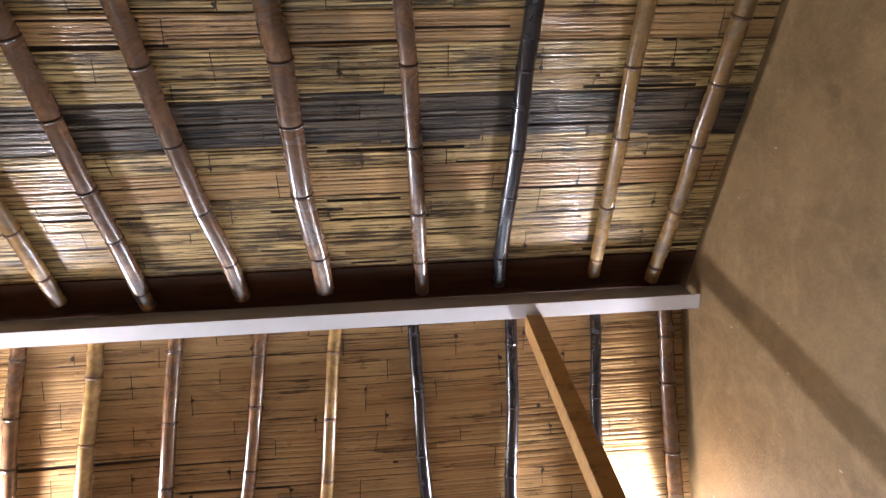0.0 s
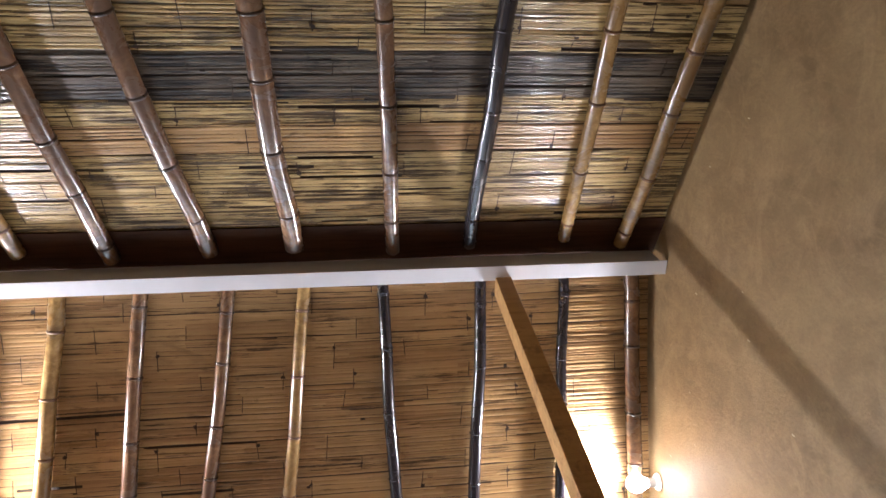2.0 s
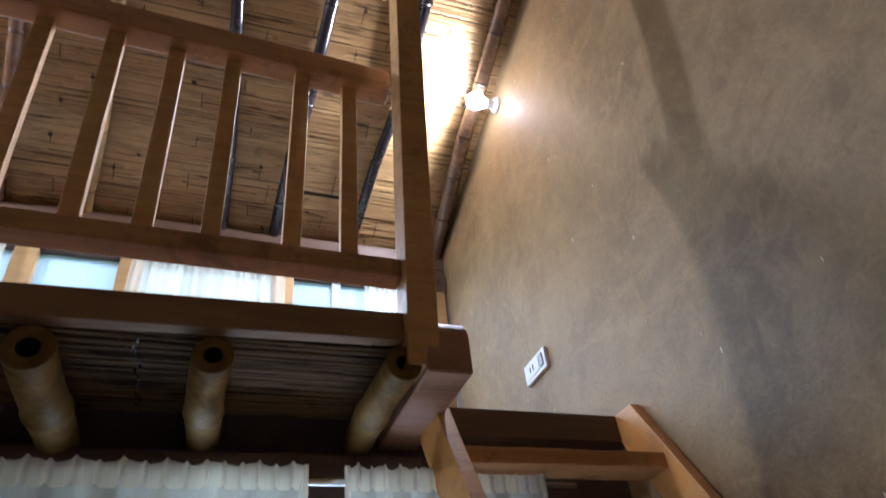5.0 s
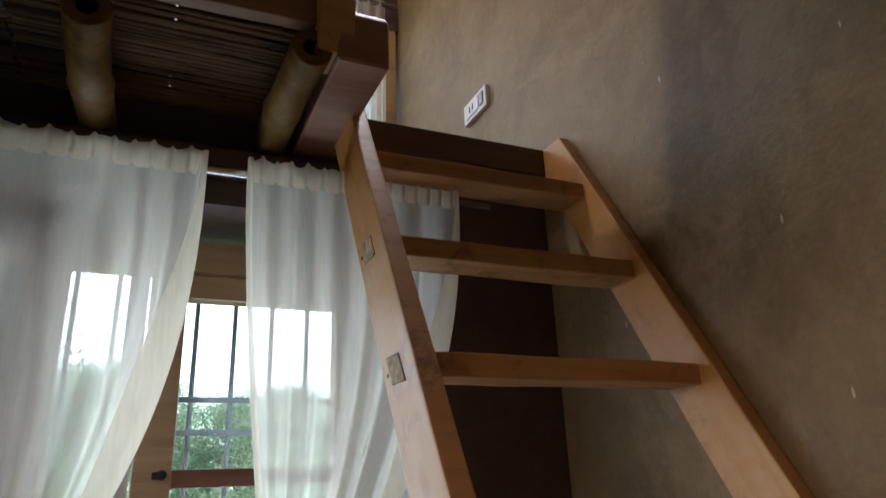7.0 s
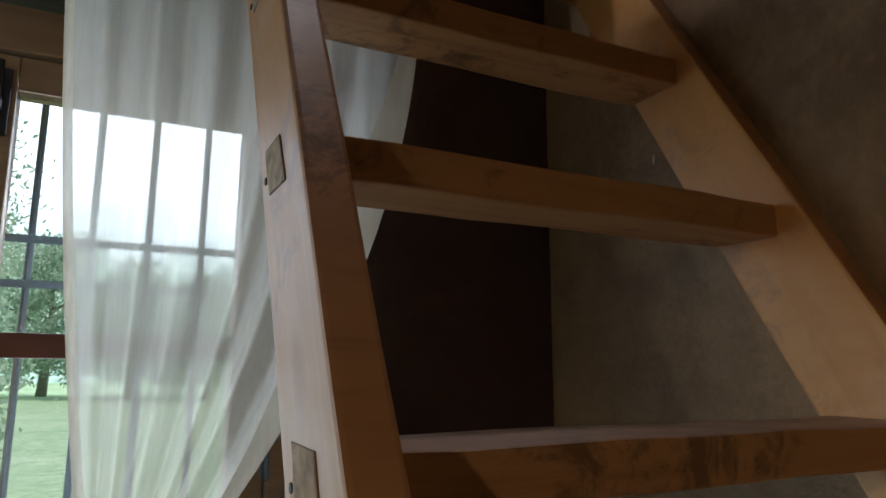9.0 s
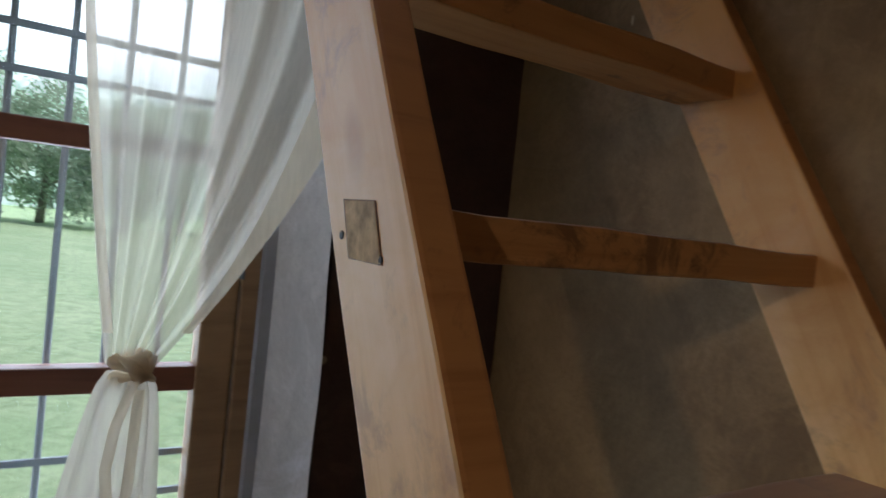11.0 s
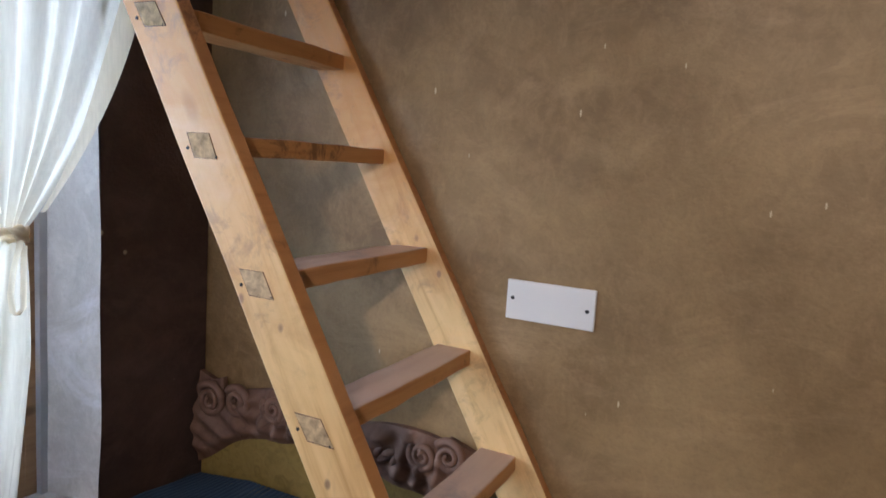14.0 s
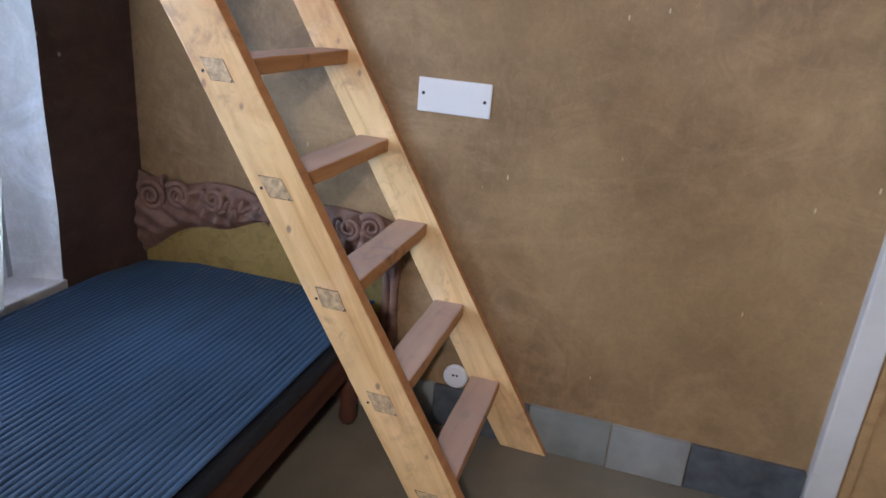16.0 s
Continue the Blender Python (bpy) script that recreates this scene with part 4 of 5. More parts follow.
part("tower_bolt", joined(box((0.572, FY0 - 0.008, 1.70), (0.602, FY0 - 0.001, 1.80), 0.002), tube([(0.587, FY0 - 0.013, 1.69), (0.587, FY0 - 0.013, 1.81)], [0.005, 0.005], 10), box((0.580, FY0 - 0.024, 1.735), (0.594, FY0 - 0.008, 1.750), 0.002)), M_IRON_DARK, lf, "dark iron tower bolt")
part("pull_handle", joined(box((0.563, FY0 - 0.005, 1.212), (0.591, FY0 - 0.001, 1.246), 0.002), box((0.563, FY0 - 0.005, 1.112), (0.591, FY0 - 0.001, 1.146), 0.002),
     tube([(0.577, FY0 - 0.003, 1.222), (0.577, FY0 - 0.022, 1.212), (0.577, FY0 - 0.030, 1.195), (0.577, FY0 - 0.031, 1.179), (0.577, FY0 - 0.030, 1.163), (0.577, FY0 - 0.022, 1.146), (0.577, FY0 - 0.003, 1.136)], [0.006, 0.006, 0.007, 0.0075, 0.007, 0.006, 0.006], 10)), M_IRON_DARK, lf, "dark iron pull handle")
part("meeting_post", box((0.492, 2.330, 0.525), (0.531, 2.346, 1.83), 0.002), M_GREYPAINT, win, "pale grey painted post behind the leaves")
wide_leaf = leaf(0.043, 0.506, 0.060)
# the second leaf stands into the room and pushes the curtain out
swing = Matrix.Translation((0.043, FY1, 0)) @ Matrix.Rotation(radians(-38), 4, "Z") @ Matrix.Translation((-0.043, -FY1, 0))
shift_in = Matrix.Translation(-win.location) @ swing @ Matrix.Translation(win.location)
for ob in [wide_leaf, *wide_leaf.children]:
    ob.data.transform(shift_in)
part("hinge", joined(box((0.990, FY0 - 0.006, 1.20), (1.012, FY0 - 0.001, 1.27), 0.001), tube([(1.0, FY0 - 0.006, 1.195), (1.0, FY0 - 0.006, 1.275)], [0.005, 0.005], 10)), M_IRON, win, "steel butt hinge")
part("hinge", joined(box((0.990, FY0 - 0.006, 0.60), (1.012, FY0 - 0.001, 0.67), 0.001), tube([(1.0, FY0 - 0.006, 0.595), (1.0, FY0 - 0.006, 0.675)], [0.005, 0.005], 10)), M_IRON, win, "steel butt hinge")
grille = thing("window_grille", (0.51, 2.366, WIN_LOW + 0.12), "grey iron window grille behind the casements", "grille")
for q in (0.05, 0.134, 0.218, 0.302, 0.386, 0.47, 0.554, 0.638, 0.722, 0.806, 0.89, 0.974):
    part("upright_bar", tube([(q, 2.366, 0.45), (q, 2.366, 1.86)], [0.0055, 0.0055], 8), M_IRON, grille)
for z in (0.80, 0.87, 1.495, 1.565, 1.19 - 0.50):
    part("cross_bar", box((0.01, 2.356, z - 0.006), (1.03, 2.361, z + 0.006)), M_IRON, grille)


def tied(name, top0, top1, y, z_top, knot, w_knot, tail_w, z_low, folds, lean, label, seed, push=None):
    """A gauze curtain gathered into a knot, with its tail hanging below."""
    rng = random.Random(seed)
    ph = [rng.uniform(0, 6.3) for _ in range(5)]
    kx, kz = knot
    ob = thing(name, (kx, y, z_low), label, "curtain")
    rows = []
    for j in range(70):
        v = j / 69
        z = z_top + (kz - z_top) * v
        row = []
        e0 = top0 + (kx - w_knot - top0) * v ** lean[0]
        e1 = top1 + (kx + w_knot - top1) * v ** lean[1]
        for i in range(161):
            u = i / 160
            uw = u + 0.035 * math.sin(5.1 * u + ph[1]) + 0.018 * math.sin(13 * u + ph[3] + 1.5 * v)
            amp = 0.026 * (1 - 0.6 * v) * min(1.0, 0.25 + v * 4)
            d = math.sin(2 * math.pi * folds * uw + ph[0] + 0.7 * math.sin(3 * v + ph[1])) + 0.16 * math.sin(2 * math.pi * folds * 2.4 * uw + ph[2]) + 0.5 * math.sin(2 * math.pi * folds * 0.45 * u + ph[3] + 2 * v)
            head = 0.002 * math.sin(2 * math.pi * folds * 2.2 * u + ph[4]) if j < 2 else 0.0
            xx = e0 + (e1 - e0) * u
            poke = 0.0 if push is None else 0.05 * math.exp(-((xx - push[0]) / 0.05) ** 2) * min(1.0, max(0.0, (push[1] + 0.06 - z) / 0.10))
            row.append((xx, y - 0.010 * max(0.0, 1 - 9 * v) + amp * d * 0.75 - 0.02 * v - poke, z + head))
        rows.append(row)
    part("drape", sheet(rows), M_CURTAIN, ob, smooth=True)
    # doubled cloth: the pinched heading on the rod and the hems down both edges
    rows = []
    for j in range(9):
        row = []
        for i in range(241):
            u = i / 240
            pinch = max(0.0, math.sin(2 * math.pi * folds * 2.6 * u + ph[4] + 2 * math.sin(7 * u))) ** 3
            row.append((top0 + (top1 - top0) * u, y - 0.016 - 0.010 * pinch * (1 - abs(j - 4) / 6), z_top + 0.006 * pinch - 0.006 * j + (0.004 * math.sin(60 * u + ph[2]) if j == 0 else 0)))
        rows.append(row)
    part("heading", sheet(rows), M_TIE, ob, "pinched cream heading on the rod", smooth=True)
    for side in (0, 1):
        rows = []
        for j in range(60):
            v = j / 62
            e0 = top0 + (kx - w_knot - top0) * v ** lean[0]
            e1 = top1 + (kx + w_knot - top1) * v ** lean[1]
            e, w = (e0, 0.010) if side == 0 else (e1, -0.010 - 0.045 * math.sin(3.1 * v) ** 2)
            rows.append([(e + w * q, y - 0.022 - 0.02 * v - 0.004 * math.sin(3.1 * q), z_top + (kz - z_top) * v) for q in (0.0, 0.33, 0.66, 1.0)])
        part("hem", sheet(rows), M_TIE, ob, smooth=True)
    rows = []
    for j in range(40):
        v = j / 39
        z = kz - 0.01 + (z_low - kz + 0.01) * v
        half = w_knot * 0.8 + (tail_w - w_knot * 0.8) * min(1, v * 2.6) ** 0.55
        cx = kx + lean[2] * v
        row = []
        for i in range(81):
            a = 2 * math.pi * i / 80
            rr = 1 + 0.16 * math.sin(5 * a + ph[0] + v) + 0.09 * math.sin(9 * a + ph[2] - v)
            row.append((cx + half * rr * math.cos(a), y - 0.02 + 0.055 * v + (0.022 + 0.022 * min(1, v * 3)) * rr * math.sin(a), z))
        rows.append(row)
    part("tail", sheet(rows), M_CURTAIN, ob, smooth=True)
    # the knot: a band wound round, a lump on it, a loop and an end hanging
    def wrap(dz, tilt, r, rx, ry):
        ring = [2 * math.pi * q / 28 for q in range(29)]
        return tube([(kx + rx * math.cos(a), y - 0.022 + ry * math.sin(a), kz + dz + tilt * math.cos(a)) for a in ring], [r * (1 + 0.18 * math.sin(3 * a + ph[1])) for a in ring], 10)

    knot_bm = joined(wrap(0.013, 0.004, 0.0085, 0.024, 0.021), wrap(0.0, -0.006, 0.0095, 0.026, 0.023), wrap(-0.014, 0.005, 0.0085, 0.023, 0.021),
                     wobble(lathe([(0.0, -0.021), (0.010, -0.018), (0.017, -0.006), (0.016, 0.008), (0.009, 0.019), (0.0, 0.022)], (kx + 0.010, y - 0.054, kz - 0.001), "z", 18), 0.004, 55),
                     tube([(kx - 0.020 + 0.052 * t, y - 0.048 - 0.014 * math.sin(3.1 * t), kz + 0.018 - 0.036 * t) for t in np.linspace(0, 1, 14)], [0.004 + 0.006 * math.sin(3.1 * t) for t in np.linspace(0, 1, 14)], 10),
                     tube([(kx + 0.004 + 0.026 * t, y - 0.050 - 0.010 * math.sin(3.1 * t), kz - 0.024 + 0.045 * t) for t in np.linspace(0, 1, 14)], [0.004 + 0.005 * math.sin(3.1 * t) for t in np.linspace(0, 1, 14)], 10))
    for v in knot_bm.verts:
        v.co = Vector((kx, y - 0.03, kz)) + (v.co - Vector((kx, y - 0.03, kz))) * 0.72
    part("tie_knot", knot_bm, M_TIE, ob, "knotted cream cloth tie", smooth=True)
    loop = [(kx + 0.0, y - 0.062, kz - 0.01), (kx - 0.016, y - 0.066, kz - 0.06), (kx - 0.022, y - 0.064, kz - 0.11), (kx - 0.018, y - 0.064, kz - 0.145), (kx - 0.008, y - 0.064, kz - 0.152), (kx + 0.002, y - 0.064, kz - 0.14), (kx + 0.004, y - 0.063, kz - 0.09), (kx + 0.006, y - 0.062, kz - 0.02)]
    rib = bmesh.new()
    rs = [[(p[0] - 0.006, p[1] + 0.004, p[2]), (p[0], p[1], p[2]), (p[0] + 0.006, p[1] + 0.003, p[2])] for p in loop]
    part("tie_loop", sheet(rs, rib), M_TIE, ob, smooth=True)
    return ob


tied("tied_curtain", 0.680, 1.118, 1.980, 1.972, (0.788, 1.120), 0.028, 0.057, 0.455, 5.5, (1.7, 2.3, -0.045), "white gauze curtain knotted half way beside the ladder", 21)
tied("tied_curtain", -0.12, 0.608, 1.980, 1.972, (0.30, 1.09), 0.030, 0.07, 0.425, 8, (1.2, 2.8, -0.01), "white gauze curtain knotted at the far side of the window", 22, (0.40, 1.825))

# ---------------------------------------------------------------- ladder
LY, LZ = 0.988, 0.438          # front edge of the eighth rung
RISE, RUN = 0.2233, 0.1303
SLP = RUN / RISE


def front(z):
    return LY + (z - LZ) * SLP


DEEP = 0.106                   # stringer depth behind the treads' front, measured level
ladder = thing("loft_ladder", (1.15, 0.75, 0.0), "pine loft ladder with flat treads leaning at the hatch", "ladder")


def stringer(x0, x1, z_top, name, proud=(0.028, 0.028), deep=DEEP):
    a, b = 0.0, z_top
    bm = hexa([(x0, front(a) - proud[0], a), (x1, front(a) - proud[0], a), (x1, front(a) + deep, a), (x0, front(a) + deep, a)],
              [(x0, front(b) - proud[1], b), (x1, front(b) - proud[1], b), (x1, front(b) + deep, b), (x0, front(b) + deep, b)])
    bmesh.ops.subdivide_edges(bm, edges=[e for e in bm.edges if abs((e.verts[0].co - e.verts[1].co).z) > 1], cuts=30)
    bmesh.ops.bevel(bm, geom=[e for e in bm.edges if len(e.link_faces) == 2 and e.calc_face_angle(0) > 0.6], offset=0.004, segments=2, affect="EDGES", profile=0.6)
    wobble(bm, 0.0022, 5, (0.25, 1, 1))
    bm.normal_update()
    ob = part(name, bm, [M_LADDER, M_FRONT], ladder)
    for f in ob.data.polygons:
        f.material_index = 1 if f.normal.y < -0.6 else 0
    return ob


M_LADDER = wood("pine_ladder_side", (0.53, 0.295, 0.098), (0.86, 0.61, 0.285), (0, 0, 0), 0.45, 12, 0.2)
smudged(M_LADDER)
grimy(M_LADDER, (0.27, 0.15, 0.075), 0.45, 16.0)
for nd in M_LADDER.node_tree.nodes:
    if nd.type == "MAPPING" and abs(nd.inputs["Scale"].default_value[0] - nd.inputs["Scale"].default_value[1]) > 0.5:
        s0 = nd.inputs["Scale"].default_value
        nd.vector_type = "TEXTURE"
        nd.inputs["Rotation"].default_value = (0.0, radians(-59.7), radians(90))
        nd.inputs["Scale"].default_value = (1 / s0[0], 1 / s0[1], 1 / s0[2])
left = stringer(0.868, 0.902, 2.165, "left_stringer")
right = stringer(1.402, 1.431, 2.155, "right_stringer", (0.040, 0.018), 0.101)
for k in range(9):
    z = LZ + RISE * (7 - k)
    y = front(z)
    t = 0.036
    bm = hexa([(0.897, y - t * SLP * 0.0, z - t), (1.408, y, z - t), (1.408, y + 0.088, z - t), (0.897, y + 0.088, z - t)],
              [(0.897, y, z), (1.408, y, z), (1.408, y + 0.088, z), (0.897, y + 0.088, z)])
    bmesh.ops.subdivide_edges(bm, edges=[e for e in bm.edges if abs((e.verts[0].co - e.verts[1].co).x) > 0.3], cuts=8)
    bmesh.ops.bevel(bm, geom=[e for e in bm.edges if len(e.link_faces) == 2 and e.calc_face_angle(0) > 0.6], offset=0.004, segments=2, affect="EDGES", profile=0.6)
    wobble(bm, 0.0025, 7 + k)
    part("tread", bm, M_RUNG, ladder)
    if k >= 1:
        zc, yc = z - 0.022, front(z - 0.022) + 0.048
        a, e = 0.021, 0.026
        tn = box((0.8667, yc - e, zc - a), (0.869, yc + e, zc + a), 0.0008, seg=1)
        for v in tn.verts:
            v.co.y += (v.co.z - zc) * (0.45 + 0.1 * (k % 3))
        rim = box((0.8672, yc - e - 0.0007, zc - a - 0.0007), (0.8690, yc + e + 0.0007, zc + a + 0.0007))
        for v in rim.verts:
            v.co.y += (v.co.z - zc) * (0.45 + 0.1 * (k % 3))
        part("tenon_gap", rim, M_CARVE, left, "dark joint round the tenon")
        part("tenon", wobble(tn, 0.002, 20 + k, (0, 1, 1)), M_TENON, left, "dusty end grain of a tread's tenon")
        for dy in (-0.033, 0.033):
            part("peg", lathe([(0.0, 0.0), (0.0035, 0.0), (0.0032, -0.0012), (0.0, -0.0014)], (0.868, yc + dy, zc - 0.012 + 0.2 * dy), "x", 8), M_BLACK, left, "dark nail head")

# ---------------------------------------------------------------- bed
BED_Z = 0.402
BX0, BX1, BY0, BY1 = -0.56, 1.390, 1.262, 2.098
bed = thing("bed", (0.4, 1.69, 0.0), "dark timber bed with a carved headboard beside the window", "bed")
part("side_rail", box((BX0, BY0 + 0.01, 0.205), (BX1, BY0 + 0.045, 0.330), 0.006), M_BEDWOOD, bed)
part("side_rail", box((BX0, BY1 - 0.045, 0.205), (BX1, BY1 - 0.01, 0.330), 0.006), M_BEDWOOD, bed)
part("slat_base", box((BX0, BY0 + 0.045, 0.27), (BX1, BY1 - 0.045, 0.330)), M_BEDWOOD, bed)
for q in (BX0 + 0.035, BX1 - 0.06):
    for y in (BY0 + 0.045, BY1 - 0.06):
        part("leg", lathe([(0.022, 0.0), (0.030, 0.02), (0.026, 0.06), (0.034, 0.12), (0.030, 0.21)], (q, y, 0.0), "z", 14), M_BEDWOOD, bed, smooth=True)

# headboard: yellow panel, carved crest with scrolls
HX = 1.405


def crest(y):
    """Upper edge of the carved crest along the headboard."""
    u = (y - 1.20) / 0.89
    return 0.600 + 0.075 * math.exp(-((u - 0.5) / 0.32) ** 2) * 0.35 + 0.05 * abs(math.sin(math.pi * (u * 2.0 + 0.12))) + (0.05 if u > 0.9 else 0) + (0.015 if u < 0.1 else 0)


def crest_low(y):
    u = (y - 1.20) / 0.89
    return 0.485 - 0.07 * max(0.0, (u - 0.72) / 0.28) - 0.03 * max(0.0, (0.2 - u) / 0.2) + 0.075 * math.sin(math.pi * min(1, max(0, u))) ** 2 + 0.018 * math.sin(17 * u)


part("panel", box((HX, 1.235, 0.30), (HX + 0.020, 2.085, 0.60), 0.002), M_PANEL, bed, "yellow grained panel of the headboard")
rows = []
ys = np.linspace(1.205, 2.092, 150)
for j in range(26):
    v = j / 25
    row = []
    for y in ys:
        a, b = crest_low(y), crest(y)
        z = a + (b - a) * v
        edge = min(v, 1 - v)
        relief = 0.018 * min(1, edge * 6) + 0.011 * math.sin(60 * y + 24 * z + 5 * math.sin(14 * y)) * min(1, edge * 5) + 0.006 * math.sin(110 * z - 50 * y) * min(1, edge * 5)
        row.append((HX - 0.004 - relief, y, z))
    rows.append(row)
bmc = sheet(rows)
back = [[(HX + 0.012, p[1], p[2]) for p in r] for r in (rows[0], rows[-1])]
sheet([rows[-1], back[1]], bmc)
sheet([back[0], rows[0]], bmc)
part("carved_crest", bmc, M_CARVE, bed, "carved dark brown floral crest", smooth=True)


def scroll(yc, zc, r, turn, name="scroll"):
    pts, radii = [], []
    for t in np.linspace(0, 2.4 * 2 * math.pi / 1.15, 46):
        q = r * (1 - t / 15.5)
        pts.append((HX - 0.022 - 0.008 * t / 13, yc + q * math.cos(turn * t + 0.6), zc + q * math.sin(turn * t + 0.6)))
        radii.append(0.0115 * (1 - t / 22))
    return part(name, tube(pts, radii, 8), M_CARVE, bed, "carved scroll", smooth=True)


for yc, zc, r, tn in ((1.275, 0.625, 0.040, 1), (1.345, 0.612, 0.036, -1), (1.93, 0.615, 0.045, 1), (1.80, 0.625, 0.038, -1), (2.03, 0.60, 0.05, 1)):
    scroll(yc, zc, r, tn)
for k in range(22):
    y = 1.42 + 0.018 * k
    z = (crest(y) + crest_low(y)) / 2
    bm = lathe([(0.0, -0.028), (0.007, -0.016), (0.011, 0.0), (0.008, 0.014), (0.0, 0.026)], (0, 0, 0), "z", 8)
    bmesh.ops.rotate(bm, verts=bm.verts, matrix=Matrix.Rotation(radians(35 + 40 * math.sin(k)), 3, "X"))
    bmesh.ops.translate(bm, verts=bm.verts, vec=(HX - 0.020, y, z + 0.012 * math.sin(2.1 * k)))
    part("carved_leaf", bm, M_CARVE, bed, smooth=True)
for y in (1.208, 1.232):
    part("headboard_post", lathe([(0.014, 0.0), (0.016, 0.10), (0.013, 0.20), (0.017, 0.30), (0.012, 0.42), (0.016, 0.50), (0.010, 0.56)], (HX + 0.006, y, 0.0), "z", 12), M_CARVE, bed, "carved headboard post", smooth=True)

# ribbed mat on the bed
mat_ob = thing("bed_mat", (0.4, 1.69, 0.330), "thin ribbed dark blue mat on the bed", "mattress")
part("pad", wobble(box((BX0, BY0 - 0.012, 0.330), (BX1 - 0.004, BY1, BED_Z - 0.034), 0.012), 0.003, 3), M_MATEDGE, mat_ob, "dark side of the mat")
RIB = 0.0165
rows_v, rows_f = [], []
ny = int((BY1 - BY0 + 0.004) / RIB) - 1
for k in range(ny):
    ya = BY0 - 0.006 + k * RIB
    base = len(rows_v)
    for j in range(31):
        x = BX0 + 0.004 + (BX1 - BX0 - 0.012) * j / 30
        for u, h in ((0.0, -0.0022), (0.13, -0.0002), (0.5, 0.0), (0.82, -0.0002), (0.97, -0.0022)):
            yy = ya + u * RIB + 0.0012 * math.sin(3 * x + k)
            sag = 0.004 * noise.noise(Vector((x * 2, yy * 2, 1.0))) - 0.03 * max(0.0, 1 - ((x - BX1) ** 2 + (yy - BY1) ** 2) ** 0.5 / 0.22)
            rows_v.append((x - 0.4, yy - 1.69, BED_Z + h + sag - 0.330))
    for j in range(30):
        for q in range(4):
            a = base + j * 5 + q
            rows_f.append((a, a + 5, a + 6, a + 1))
me = bpy.data.meshes.new("ribs")
me.from_pydata(rows_v, [], rows_f)
me.materials.append(M_MAT)
me.polygons.foreach_set("use_smooth", [True] * len(rows_f))
ob = new("ribs", me)
ob.parent = mat_ob
tagged(ob, "blue ribs of the mat", kind="stuff")

# ---------------------------------------------------------------- things on the gable wall
plate = thing("blank_plate", (GABLE, 1.079, 0.97), "blank white plastic cover plate with two screws", "cover plate")
part("cover", box((GABLE - 0.008, 0.978, 0.968), (GABLE + 0.002, 1.181, 1.058), 0.003), M_WHITE, plate)
for y, z in ((0.995, 1.010), (1.166, 1.017)):
    part("screw", lathe([(0.0045, 0.0), (0.0045, -0.0015), (0.0, -0.002)], (GABLE - 0.008, y, z), "x", 10), M_BLACK, plate, "black screw head")
sw = thing("wall_switch", (GABLE, 2.44, 2.475), "white modular switch plate with a rocker and socket", "switch")
part("cover", box((GABLE - 0.014, 2.362, 2.472), (GABLE + 0.002, 2.518, 2.545), 0.004), M_WHITE, sw)
part("rocker", box((GABLE - 0.019, 2.378, 2.488), (GABLE - 0.012, 2.402, 2.530), 0.002), M_GREYPAINT, sw, "grey rocker")
part("socket_face", box((GABLE - 0.017, 2.41, 2.485), (GABLE - 0.012, 2.50, 2.533), 0.002), M_WHITE, sw)
part("slot", box((GABLE - 0.0185, 2.445, 2.50), (GABLE - 0.0165, 2.450, 2.520)), M_BLACK, sw)
part("slot", box((GABLE - 0.0185, 2.465, 2.50), (GABLE - 0.0165, 2.470, 2.520)), M_BLACK, sw)
sock = thing("round_socket", (GABLE, 1.0, 0.15), "small round white wall socket near the skirting", "socket")
part("cover", lathe([(0.038, 0.004), (0.038, -0.006), (0.034, -0.010), (0.0, -0.011)], (GABLE, 1.0, 0.180), "x", 24), M_WHITE, sock)
part("pin_hole", lathe([(0.004, 0.0), (0.004, -0.001), (0.0, -0.001)], (GABLE - 0.011, 0.994, 0.187), "x", 8), M_BLACK, sock)
part("pin_hole", lathe([(0.004, 0.0), (0.004, -0.001), (0.0, -0.001)], (GABLE - 0.011, 1.006, 0.187), "x", 8), M_BLACK, sock)


def wall_bulb(x, y, z, into, label):
    lamp = thing("wall_lamp", (x, y, z), label, "lamp")
    s = into
    part("base", lathe([(0.036, 0.002 * s), (0.036, -0.006 * -s), (0.030, 0.016 * s), (0.0, 0.017 * s)], (x, y, z), "x", 20), M_WHITE, lamp)
    part("holder", lathe([(0.019, 0.012 * s), (0.019, 0.05 * s), (0.021, 0.052 * s), (0.0, 0.053 * s)], (x, y, z), "x", 18), M_WHITE, lamp)
    part("bulb", lathe([(0.0, 0.05 * s), (0.018, 0.055 * s), (0.033, 0.080 * s), (0.037, 0.103 * s), (0.030, 0.127 * s), (0.013, 0.140 * s), (0.0, 0.142 * s)], (x, y, z), "x", 20), M_BULB, lamp, "glowing white bulb", smooth=True)
    return lamp


wall_bulb(GABLE, 2.345, 3.735, -1, "lit white bulb in a batten holder on the gable wall")
wall_bulb(FAR_GABLE, 2.17, 3.76, 1, "lit white bulb in a batten holder on the opposite gable")
# unseen fitting, added to go with the low light on the ladder
shaded = wall_bulb(FAR_GABLE, 0.38, 1.93, 1, "unseen bulb in a white shade, added low on the opposite gable wall")
part("shade", lathe([(0.030, 0.045), (0.060, 0.10), (0.075, 0.152), (0.073, 0.152), (0.058, 0.10), (0.026, 0.047)], (FAR_GABLE, 0.38, 1.93), "x", 24), M_WHITE, shaded)

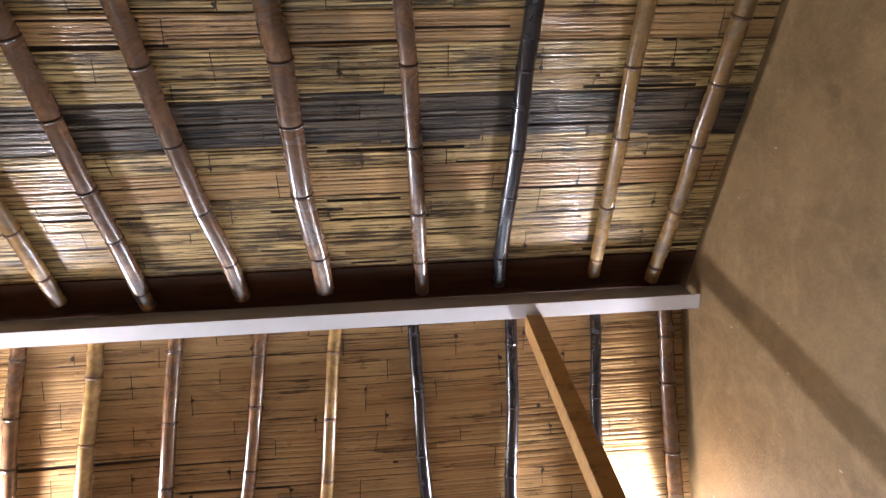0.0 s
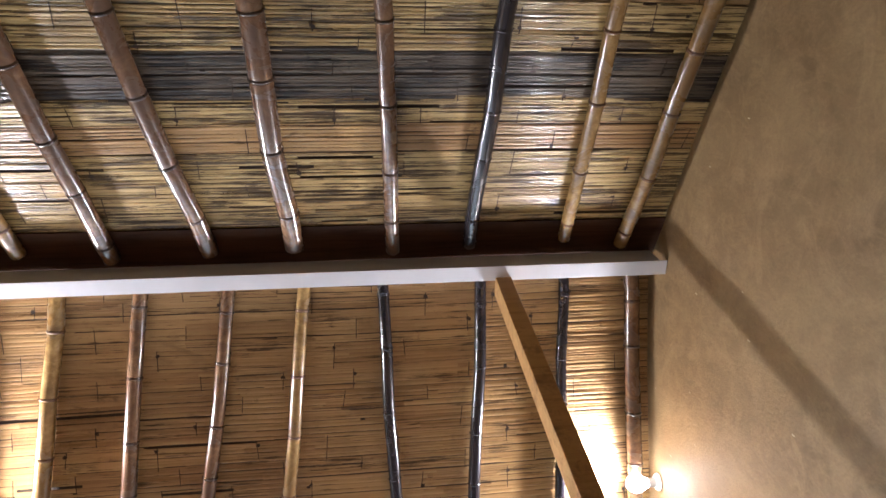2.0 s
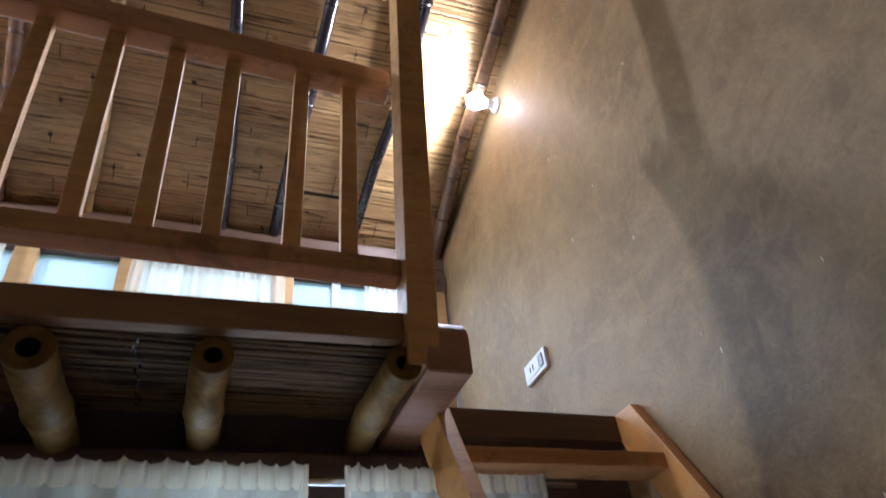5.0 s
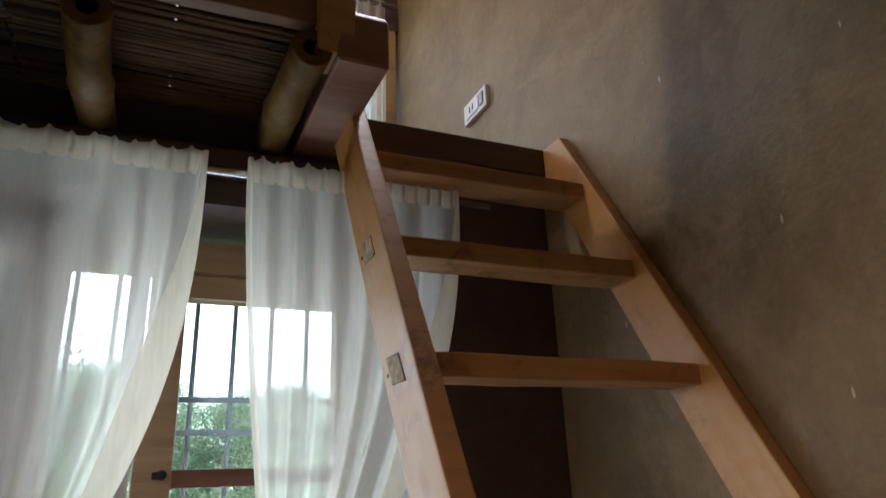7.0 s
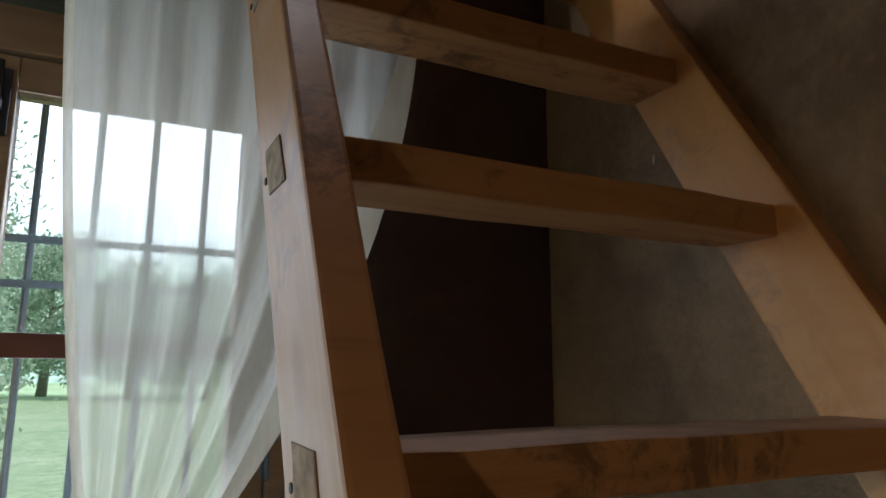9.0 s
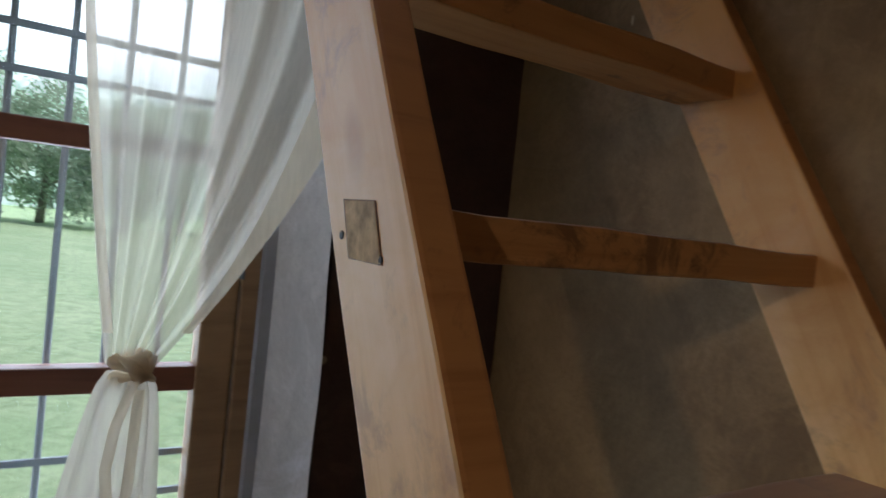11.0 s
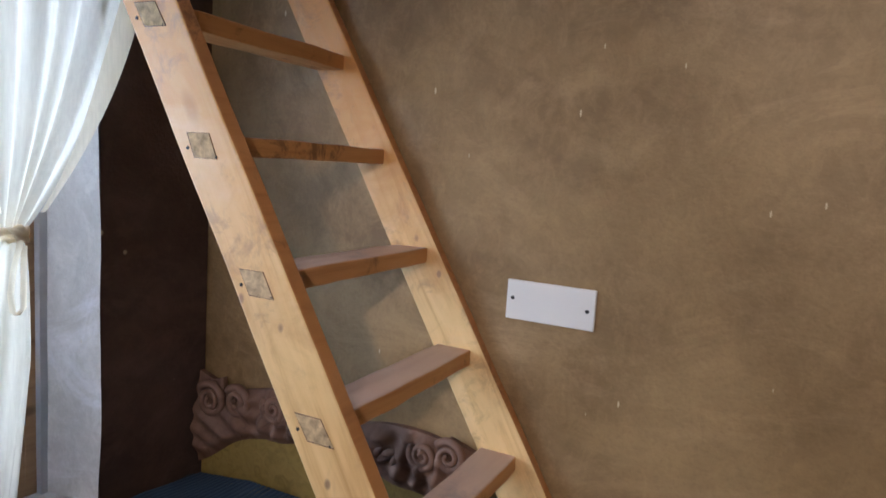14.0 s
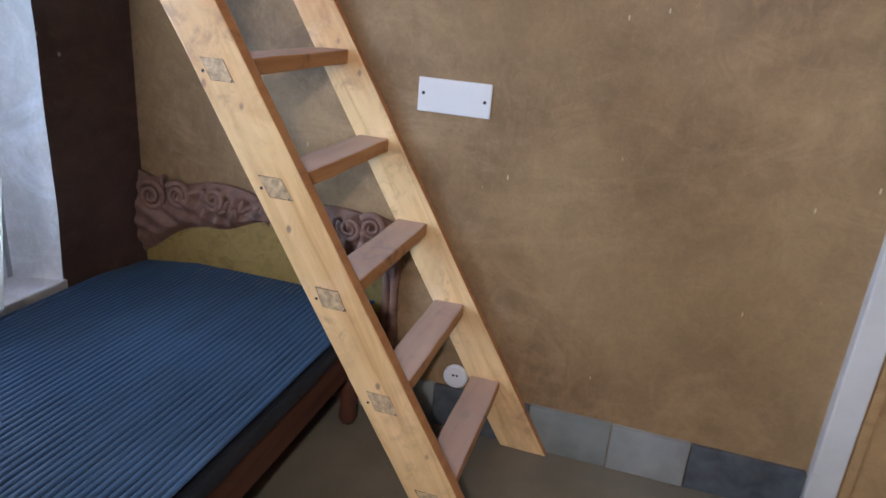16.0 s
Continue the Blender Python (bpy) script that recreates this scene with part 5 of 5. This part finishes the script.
# door at the near end of the gable wall
door = thing("door_1", (GABLE, -0.45, 0.0), "closed yellow-brown timber door in a white painted frame", "door", kind="structure")
part("door_frame", joined(box((GABLE - 0.035, -0.072, 0.0), (GABLE + 0.01, 0.0, 2.08), 0.004), box((GABLE - 0.035, -0.95, 0.0), (GABLE + 0.01, -0.885, 2.08), 0.004), box((GABLE - 0.034, -0.885, 2.02), (GABLE + 0.01, -0.072, 2.08), 0.004)), M_PAINT, door, "white painted frame")
for a, b in ((-0.885, -0.62), (-0.62, -0.35), (-0.35, -0.072)):
    part("board", box((GABLE - 0.022, a + 0.002, 0.01), (GABLE + 0.004, b - 0.002, 2.02), 0.003), M_DOOR, door)

part("moulding", box((GABLE - 0.030, -0.105, 0.0), (GABLE - 0.018, -0.078, 2.0), 0.004), M_DOOR, door, "pale timber moulding")

# ---------------------------------------------------------------- outside
solid("ground", box((-60, -60, -0.5), (60, 140, -0.15)), M_GRASS, "sunlit green meadow outside", "ground", kind="structure")


def backdrop():
    """A glowing sheet far behind the meadow, with woods, haze and sky painted on."""
    m, n, l, b = mat("glowing_distance")
    v = coords(n, l, (1, 1, 1))
    sep = n.new("ShaderNodeSeparateXYZ")
    l.new(v, sep.inputs[0])
    puff = noise_tex(n, l, v, 0.22, 8, 0.66, 0.5)
    lift = n.new("ShaderNodeMath")
    lift.operation = "MULTIPLY_ADD"
    l.new(puff, lift.inputs[0])
    lift.inputs[1].default_value = 9.0
    l.new(sep.outputs[2], lift.inputs[2])
    tall = n.new("ShaderNodeMath")
    tall.operation = "DIVIDE"
    l.new(lift.outputs[0], tall.inputs[0])
    tall.inputs[1].default_value = 26.0
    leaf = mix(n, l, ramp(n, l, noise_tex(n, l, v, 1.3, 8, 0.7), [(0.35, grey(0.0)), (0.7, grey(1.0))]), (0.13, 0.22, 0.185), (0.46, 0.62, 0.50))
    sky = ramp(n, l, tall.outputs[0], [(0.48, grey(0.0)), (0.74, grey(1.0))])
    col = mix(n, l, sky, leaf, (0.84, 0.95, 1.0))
    # the sheet gives off its own light, for the brightness outdoors
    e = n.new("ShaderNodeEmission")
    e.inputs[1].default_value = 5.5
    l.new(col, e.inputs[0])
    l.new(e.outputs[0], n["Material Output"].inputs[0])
    n.remove(b)
    rows = [[(-70 + 140 * i / 12, 60 + 6 * math.sin(i), z) for i in range(13)] for z in (-2, 10, 22, 34, 46)]
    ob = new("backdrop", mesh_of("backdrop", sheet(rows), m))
    return tagged(ob, "glowing sheet with pale hazy woods under a white sky", "backdrop", kind="structure")


backdrop()


def tree(at, height, spread, seed):
    rng = random.Random(seed)
    ob = thing("tree", at, "leafy green tree at the meadow's edge", "tree", "trees behind the meadow")
    at = Vector(at)
    bm = tube([at + Vector((0.1 * math.sin(3 * u), 0, u * height * 0.8)) for u in np.linspace(0, 1, 8)], [0.034 * height * (1 - 0.8 * u) for u in np.linspace(0, 1, 8)], 10)
    for k in range(7):
        h = height * rng.uniform(0.25, 0.7)
        a = rng.uniform(0, 6.3)
        d = Vector((math.cos(a), math.sin(a), 0.6)) * spread * 0.7
        tube([at + Vector((0, 0, h)), at + Vector((0, 0, h)) + d * 0.5, at + Vector((0, 0, h)) + d], [0.012 * height, 0.008 * height, 0.002 * height], 6, bm=bm)
    part("trunk", bm, M_BARK, ob, smooth=True)
    verts, faces = [], []
    for k in range(120):
        a, q, h = rng.uniform(0, 6.3), rng.random() ** 0.5, rng.uniform(0.12, 1.0)
        c = Vector((spread * q * math.cos(a) * (1.2 - 0.6 * h), spread * q * math.sin(a) * (1.2 - 0.6 * h), height * h))
        for j in range(95):
            p = c + Vector((rng.gauss(0, 0.28), rng.gauss(0, 0.28), rng.gauss(0, 0.22))) * height / 4.6
            s = rng.uniform(0.025, 0.06) * height ** 0.5
            u = Vector((rng.uniform(-1, 1), rng.uniform(-1, 1), rng.uniform(-1, 1))).normalized()
            w = u.orthogonal().normalized()
            n0 = len(verts)
            verts += [p - u * s, p + w * s * 0.45, p + u * s, p - w * s * 0.45]
            faces.append((n0, n0 + 1, n0 + 2, n0 + 3))
    me = bpy.data.meshes.new("crown")
    me.from_pydata([tuple(v) for v in verts], [], faces)
    me.materials.append(M_LEAF)
    cr = new("crown", me)
    cr.parent = ob


for k, (x, y, h, s) in enumerate([(-5.6, 30, 11.0, 3.2), (-9.5, 33, 10.0, 3.4), (-1.8, 36, 6.8, 2.6), (1.6, 34, 5.6, 2.4), (4.6, 32, 5.0, 2.2), (7.6, 36, 6.0, 2.6), (11.5, 34, 6.6, 2.8), (-0.85, 9.5, 2.3, 0.5)]):
    tree((x, y, -0.16), h, s, 300 + k)
